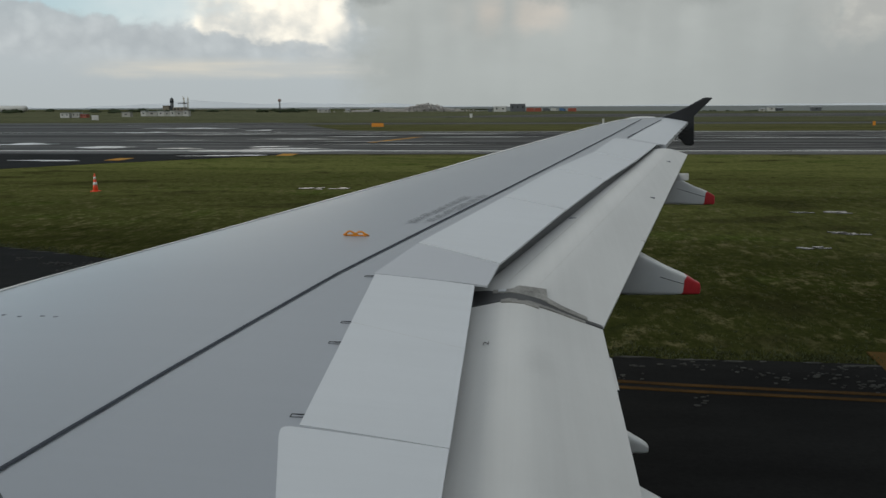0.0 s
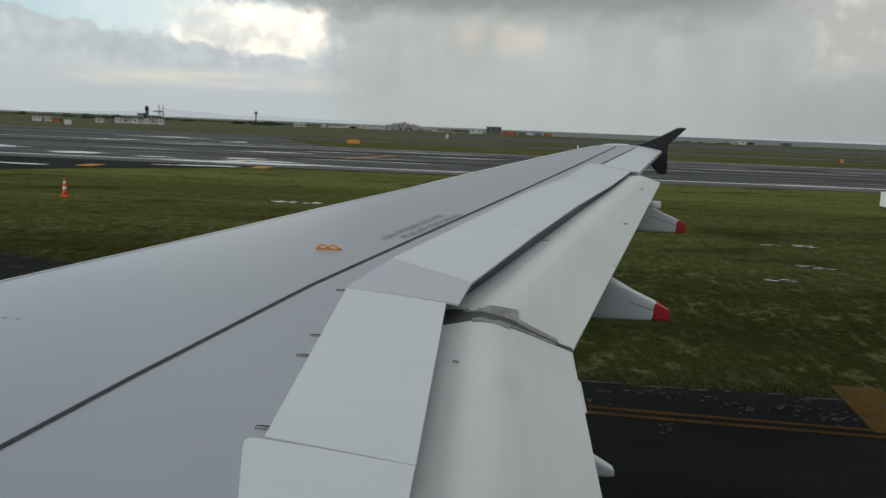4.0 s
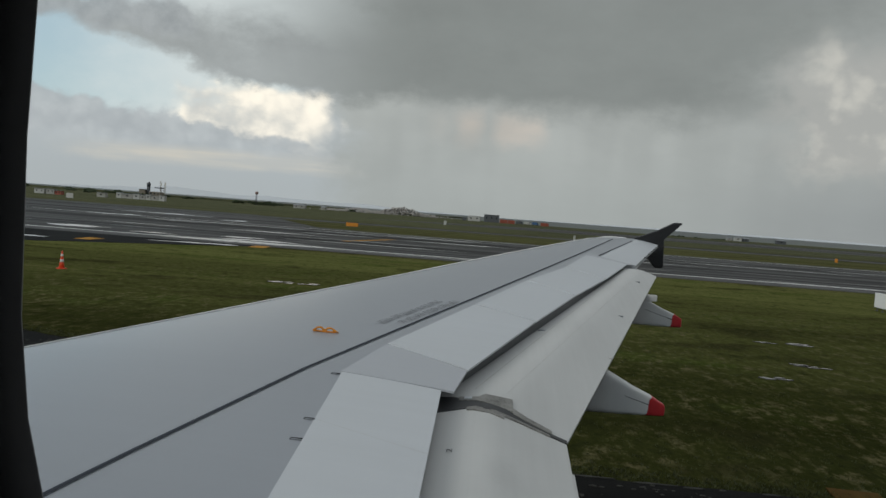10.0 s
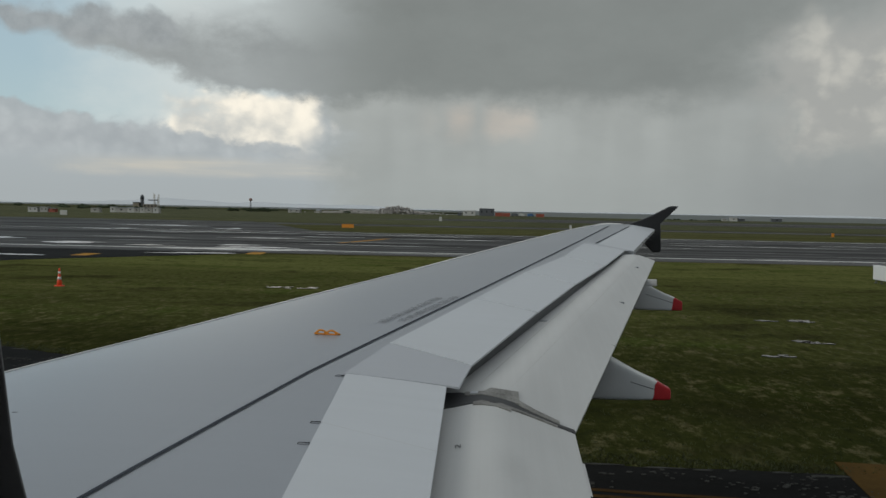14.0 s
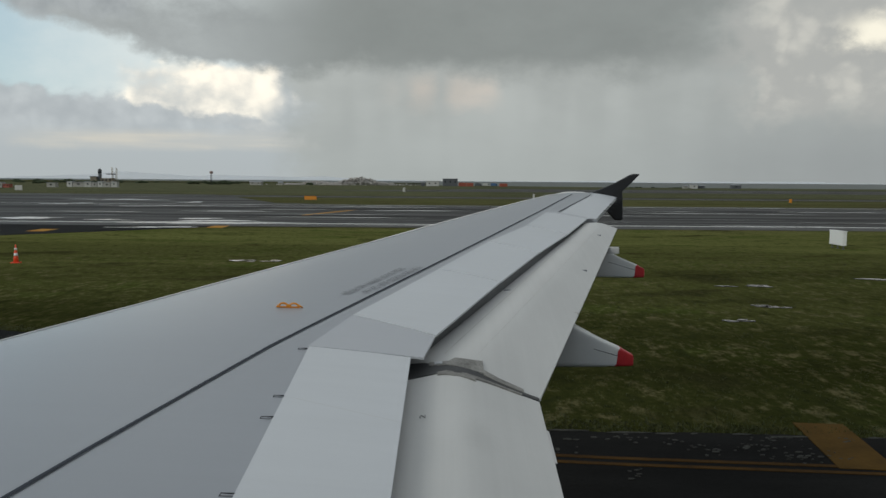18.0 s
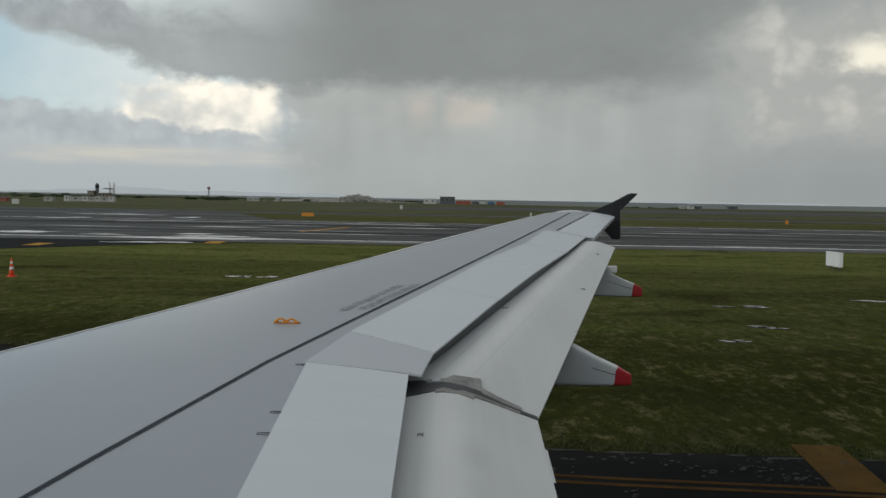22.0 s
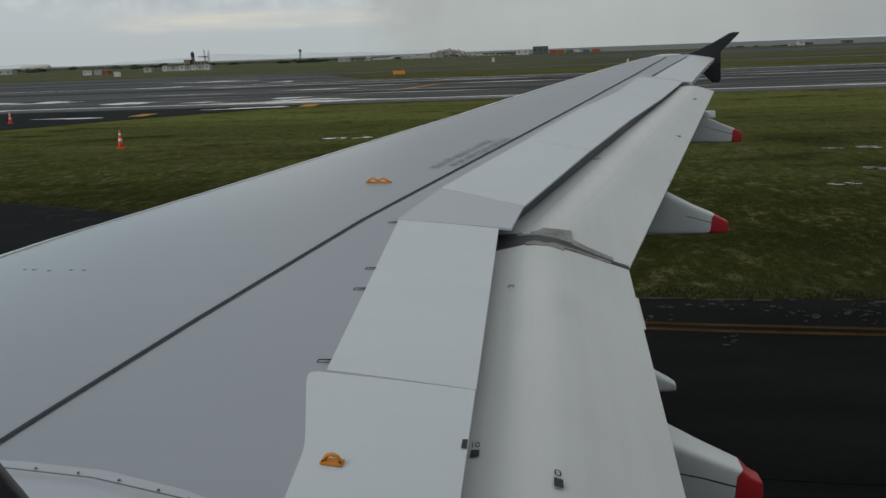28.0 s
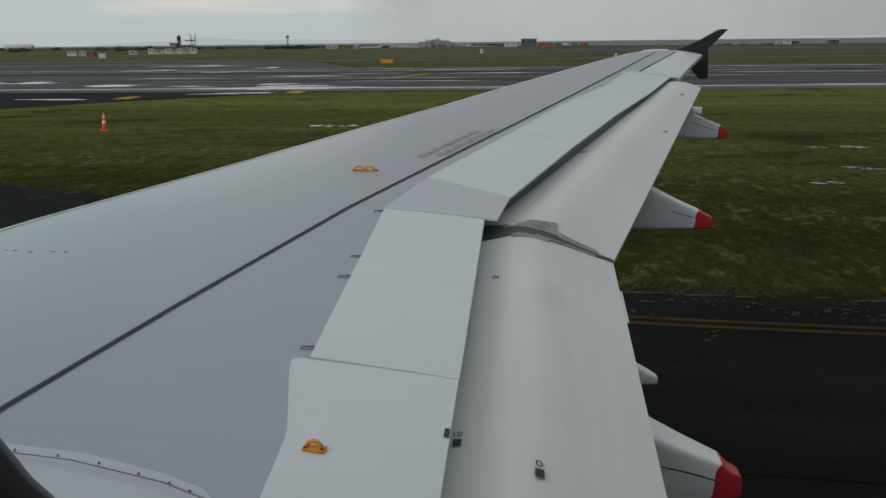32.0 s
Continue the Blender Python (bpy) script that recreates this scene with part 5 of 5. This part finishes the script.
def van(x, y, mat, label, long):
    """A parked works vehicle: load body, cab with glass, wheels."""
    v = empty("parked_van", (x, y, 0), label, "vehicle", "vehicles by the shore")
    part("body", box_bm(x - long / 2, x + long * 0.22, y - 1.0, y + 1.0, 0.55, 2.5, 0.12), mat, v)
    cab = part("cab", loft([[(x + long * 0.23, y + q, 0.55), (x + long * 0.5, y + q, 0.55), (x + long * 0.5, y + q, 1.25), (x + long * 0.38, y + q, 2.1), (x + long * 0.23, y + q, 2.2)] for q in (-0.95, 0.95)]), mat, v)
    part("side_glass", loft([[(x + long * 0.27, y + q, 1.35), (x + long * 0.43, y + q, 1.35), (x + long * 0.37, y + q, 1.95), (x + long * 0.27, y + q, 2.0)] for q in (-0.97, -0.94)]), GLASS_DARK, cab)
    for wx in (-0.33, 0.36):
        for wy in (-0.9, 0.9):
            part("wheel", tube([(x + wx * long, y + wy - 0.12, 0.4), (x + wx * long, y + wy + 0.12, 0.4)], 0.4, 14), TYRE, v)
    return v


van(31.5, 663, BUILD_GREY, "dark grey works van parked by the shore", 5.2)
van(37.5, 664, BUILD_WHITE, "white works van parked by the shore", 5.0)
van(43.5, 663, BUILD_BLUE, "blue works van parked by the shore", 4.8)


def mound(x, y, w, h, seed):
    """A heap of broken stone."""
    rng = random.Random(seed)
    bm = bmesh.new()
    for k in range(620):
        px = rng.uniform(-0.55, 0.55) if k % 2 else rng.gauss(0, 0.3)
        top = max(0.0, 1 - abs(px) ** 1.6 * 1.1) * (0.65 + 0.35 * math.sin(px * 7 + 1))
        pz = rng.uniform(0, max(0.08, top)) * h
        s = rng.uniform(0.5, 1.6)
        m = Matrix.Translation((x + px * w, y + rng.uniform(-6, 6) * (1 - pz / h), pz)) @ Euler([rng.uniform(0, 3) for _ in range(3)]).to_matrix().to_4x4()
        bmesh.ops.create_cube(bm, size=s, matrix=m @ Matrix.Diagonal((1, rng.uniform(0.6, 1.3), rng.uniform(0.5, 1.0), 1)))
    ob = part("rubble_mound", bm, RUBBLE, None)
    tagged(ob, "long heap of pale broken stone", "rubble", "", "stuff")


mound(-66, 700, 56, 6.6, 2)
mound(-98, 690, 40, 2.8, 5)


def bush(x, y, r, h, seed):
    """A wind-bent shrub: short stems and a loose crown of leaf clumps."""
    rng = random.Random(seed)
    t = empty("shrub", (x, y, 0), "dark green wind-bent shrub on the shore", "shrub", "shrubs on the shore")
    part("trunk", tube([(x, y, 0), (x + r * 0.1, y, h * 0.5)], r * 0.08, 5, 0.5), BARK, t)
    bm = bmesh.new()
    for k in range(60):
        a, q = rng.uniform(0, 6.28), math.sqrt(rng.random())
        zz = h * (0.25 + 0.7 * rng.random() * (1 - 0.6 * q * q))
        m = Matrix.Translation((x + r * q * math.cos(a), y + r * q * math.sin(a), zz)) @ Euler([rng.uniform(0, 3) for _ in range(3)]).to_matrix().to_4x4()
        bmesh.ops.create_icosphere(bm, subdivisions=1, radius=r * rng.uniform(0.12, 0.26), matrix=m @ Matrix.Diagonal((1, 1, 0.6, 1)))
    part("crown", bm, LEAF, t)


rng = random.Random(11)
for k in range(46):
    y = rng.uniform(620, 860)
    az = rng.choice((rng.uniform(-33, -9), rng.uniform(-33, -4), rng.uniform(-33, -9), rng.uniform(11.5, 14.5)))
    small = 0.38 if az > 0 else 1.0
    y = 615 if az > 0 else y
    if -24 < az < -17:
        y = max(y, 770)
    bush(11.7 + y * math.tan(radians(az)), y, small * rng.uniform(2.0, 5.5), small * rng.uniform(1.4, 3.4), k)
for k in range(16):
    az = (-23.6 + 0.17 * k) if k < 11 else (-15.5 + 0.3 * (k - 11))
    y = 455 if k < 11 else 600
    bush(11.7 + y * math.tan(radians(az)), y, rng.uniform(1.6, 2.6), rng.uniform(2.6, 3.7), 70 + k)

# low shore strip on the far left; hills with distance haze in their base colour
bank = [(-1900, 900), (-150, 870), (-80, 820), (-30, 850), (-10, 900), (-400, 1100), (-1900, 1300)]
tagged(part("shore_bank", ngon(bank, -0.1, 1.6), GRASS, None), "low grassy shore bank", "shore", "", "structure")


def hills(y, x0, x1, h, seed, name):
    rng = random.Random(seed)
    ph = [rng.uniform(0, 6.28) for _ in range(5)]
    verts, faces = [], []
    n = 120
    for k in range(n + 1):
        f = k / n
        x = x0 + (x1 - x0) * f
        env = math.sin(math.pi * f) ** 0.5
        z = h * env * (0.45 + 0.25 * math.sin(9 * f + ph[0]) + 0.18 * math.sin(19 * f + ph[1]) + 0.10 * math.sin(41 * f + ph[2]) + 0.05 * math.sin(83 * f + ph[3]))
        verts += [(x, y, -2), (x, y + 60, max(0.5, z)), (x, y + 300, -2)]
    for k in range(n):
        for j in range(2):
            a = 3 * k + j
            faces.append((a, a + 1, a + 4, a + 3))
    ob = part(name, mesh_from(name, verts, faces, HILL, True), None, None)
    tagged(ob, "hills tinted blue-grey to stand in for haze", "hills", "", "structure")


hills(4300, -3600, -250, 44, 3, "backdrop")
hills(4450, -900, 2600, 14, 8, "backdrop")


# ---- apron slabs, cracks and grass ----
def slabs():
    me_cache = {}
    apron = tagged(part("apron", ngon([(-140, 6), (-33.5, 6), (-33.5, 79), (-140, 79)], -0.04, 0.022), TARMAC, None), "concrete apron of wet square slabs with dark joints", "apron", "", "structure")
    rng = random.Random(6)
    for i in range(17):
        for j in range(12):
            x, y = -37.0 - i * 6.05, 9.3 + j * 6.05
            if x > -37.5 + 0.0 and y > 46:
                continue
            key = rng.randrange(4)
            if key not in me_cache:
                d = 0.012 * (key - 1.5)
                me_cache[key] = ngon([(-2.985, -2.985), (2.985, -2.985), (2.985 + d, 2.985), (-2.985, 2.985 - d)], 0.0, 0.028)
                me = bpy.data.meshes.new("slab")
                bmesh.ops.recalc_face_normals(me_cache[key], faces=me_cache[key].faces)
                me_cache[key].to_mesh(me)
                me.materials.append(SLAB)
                me_cache[key] = me
            s = part("slab", me_cache[key], SLAB, apron)
            s.matrix_basis = Matrix.Translation((x, y, 0.0))


slabs()


def tufts(name, n, region, mat, seed, label, tall):
    """Clumps of thin blades on the verge."""
    rng = np.random.default_rng(seed)
    verts, faces = [], []
    made = 0
    while made < n:
        x, y = region(rng)
        made += 1
        h = tall * rng.uniform(0.5, 1.3)
        for k in range(4):
            a = rng.uniform(0, 6.28)
            bx, by = x + rng.normal(0, 0.05), y + rng.normal(0, 0.05)
            lean = rng.uniform(0.2, 0.8) * h
            wv = 0.012
            i = len(verts)
            verts += [(bx - wv * math.sin(a), by + wv * math.cos(a), 0), (bx + wv * math.sin(a), by - wv * math.cos(a), 0), (bx + lean * math.cos(a), by + lean * math.sin(a), h)]
            faces.append((i, i + 1, i + 2))
    ob = part(name, mesh_from(name, verts, faces, mat), None, None)
    tagged(ob, label, "grass", "", "stuff")


EX, EY = [p[0] for p in NEAR_EDGE[::-1] if -40 < p[0] <= 40 and p[1] < 45], [p[1] for p in NEAR_EDGE[::-1] if -40 < p[0] <= 40 and p[1] < 45]


def verge(rng):
    x = rng.uniform(-22, 26)
    return x, float(np.interp(x, EX, EY)) + 0.05 + abs(rng.normal(0, 0.35))


def field(rng):
    x = rng.uniform(6, 36)
    return x, float(np.interp(x, EX, EY)) + 0.1 + 34 * rng.random() ** 1.6


tufts("verge_grass", 2600, verge, BLADE, 1, "straggling wet grass along the asphalt edge", 0.055)
tufts("field_grass", 6000, field, BLADE, 3, "short wet grass blades in the field", 0.035)



def crumbs():
    """Patches of pale worn chippings on the taxiway's shoulder and along the grass edge."""
    rng = random.Random(31)
    verts, faces = [], []

    def fleck(x, y, rx, ry):
        n = 7
        ph = [rng.uniform(0.55, 1.25) for _ in range(n)]
        i = len(verts)
        z = 0.031 + rng.uniform(0.0, 0.006)
        verts.extend((x + rx * ph[k] * math.cos(6.283 * k / n), y + ry * ph[k] * math.sin(6.283 * k / n), z) for k in range(n))
        faces.append(tuple(range(i, i + n)))
        verts.extend((a, b, 0.01) for a, b, c in verts[i:i + n])
        faces.extend((i + k, i + n + k, i + n + (k + 1) % n, i + (k + 1) % n) for k in range(n))

    for k in range(70):
        cx = rng.uniform(-3, 34)
        cy = float(np.interp(cx, EX, EY)) - 0.25 - abs(rng.gauss(0, 1.0))
        for j in range(rng.randrange(3, 14)):
            s_ = rng.uniform(0.3, 1.0)
            fleck(cx + rng.gauss(0, 0.22), cy + rng.gauss(0, 0.16), 0.055 * s_, 0.035 * s_)
    x = -4.0
    while x < 30:
        ln = rng.uniform(0.1, 0.7)
        fleck(x, float(np.interp(x, EX, EY)) - rng.uniform(0.02, 0.14), ln * 0.6, rng.uniform(0.03, 0.07))
        x += ln + rng.expovariate(2.2)
    ob = part("worn_chippings", mesh_from("worn_chippings", verts, faces, CRUMB), None, None)
    tagged(ob, "scattered patches of pale worn stone chippings", "chippings", "", "stuff")


crumbs()

# the field is laid out from a bend in the taxiway; the aircraft stands a few metres short of it
for ob in scene.objects:
    if ob.parent is None and ob.type in {"MESH", "EMPTY"} and ob.name not in {"airliner", "ground"}:
        ob.location.x -= 11.7
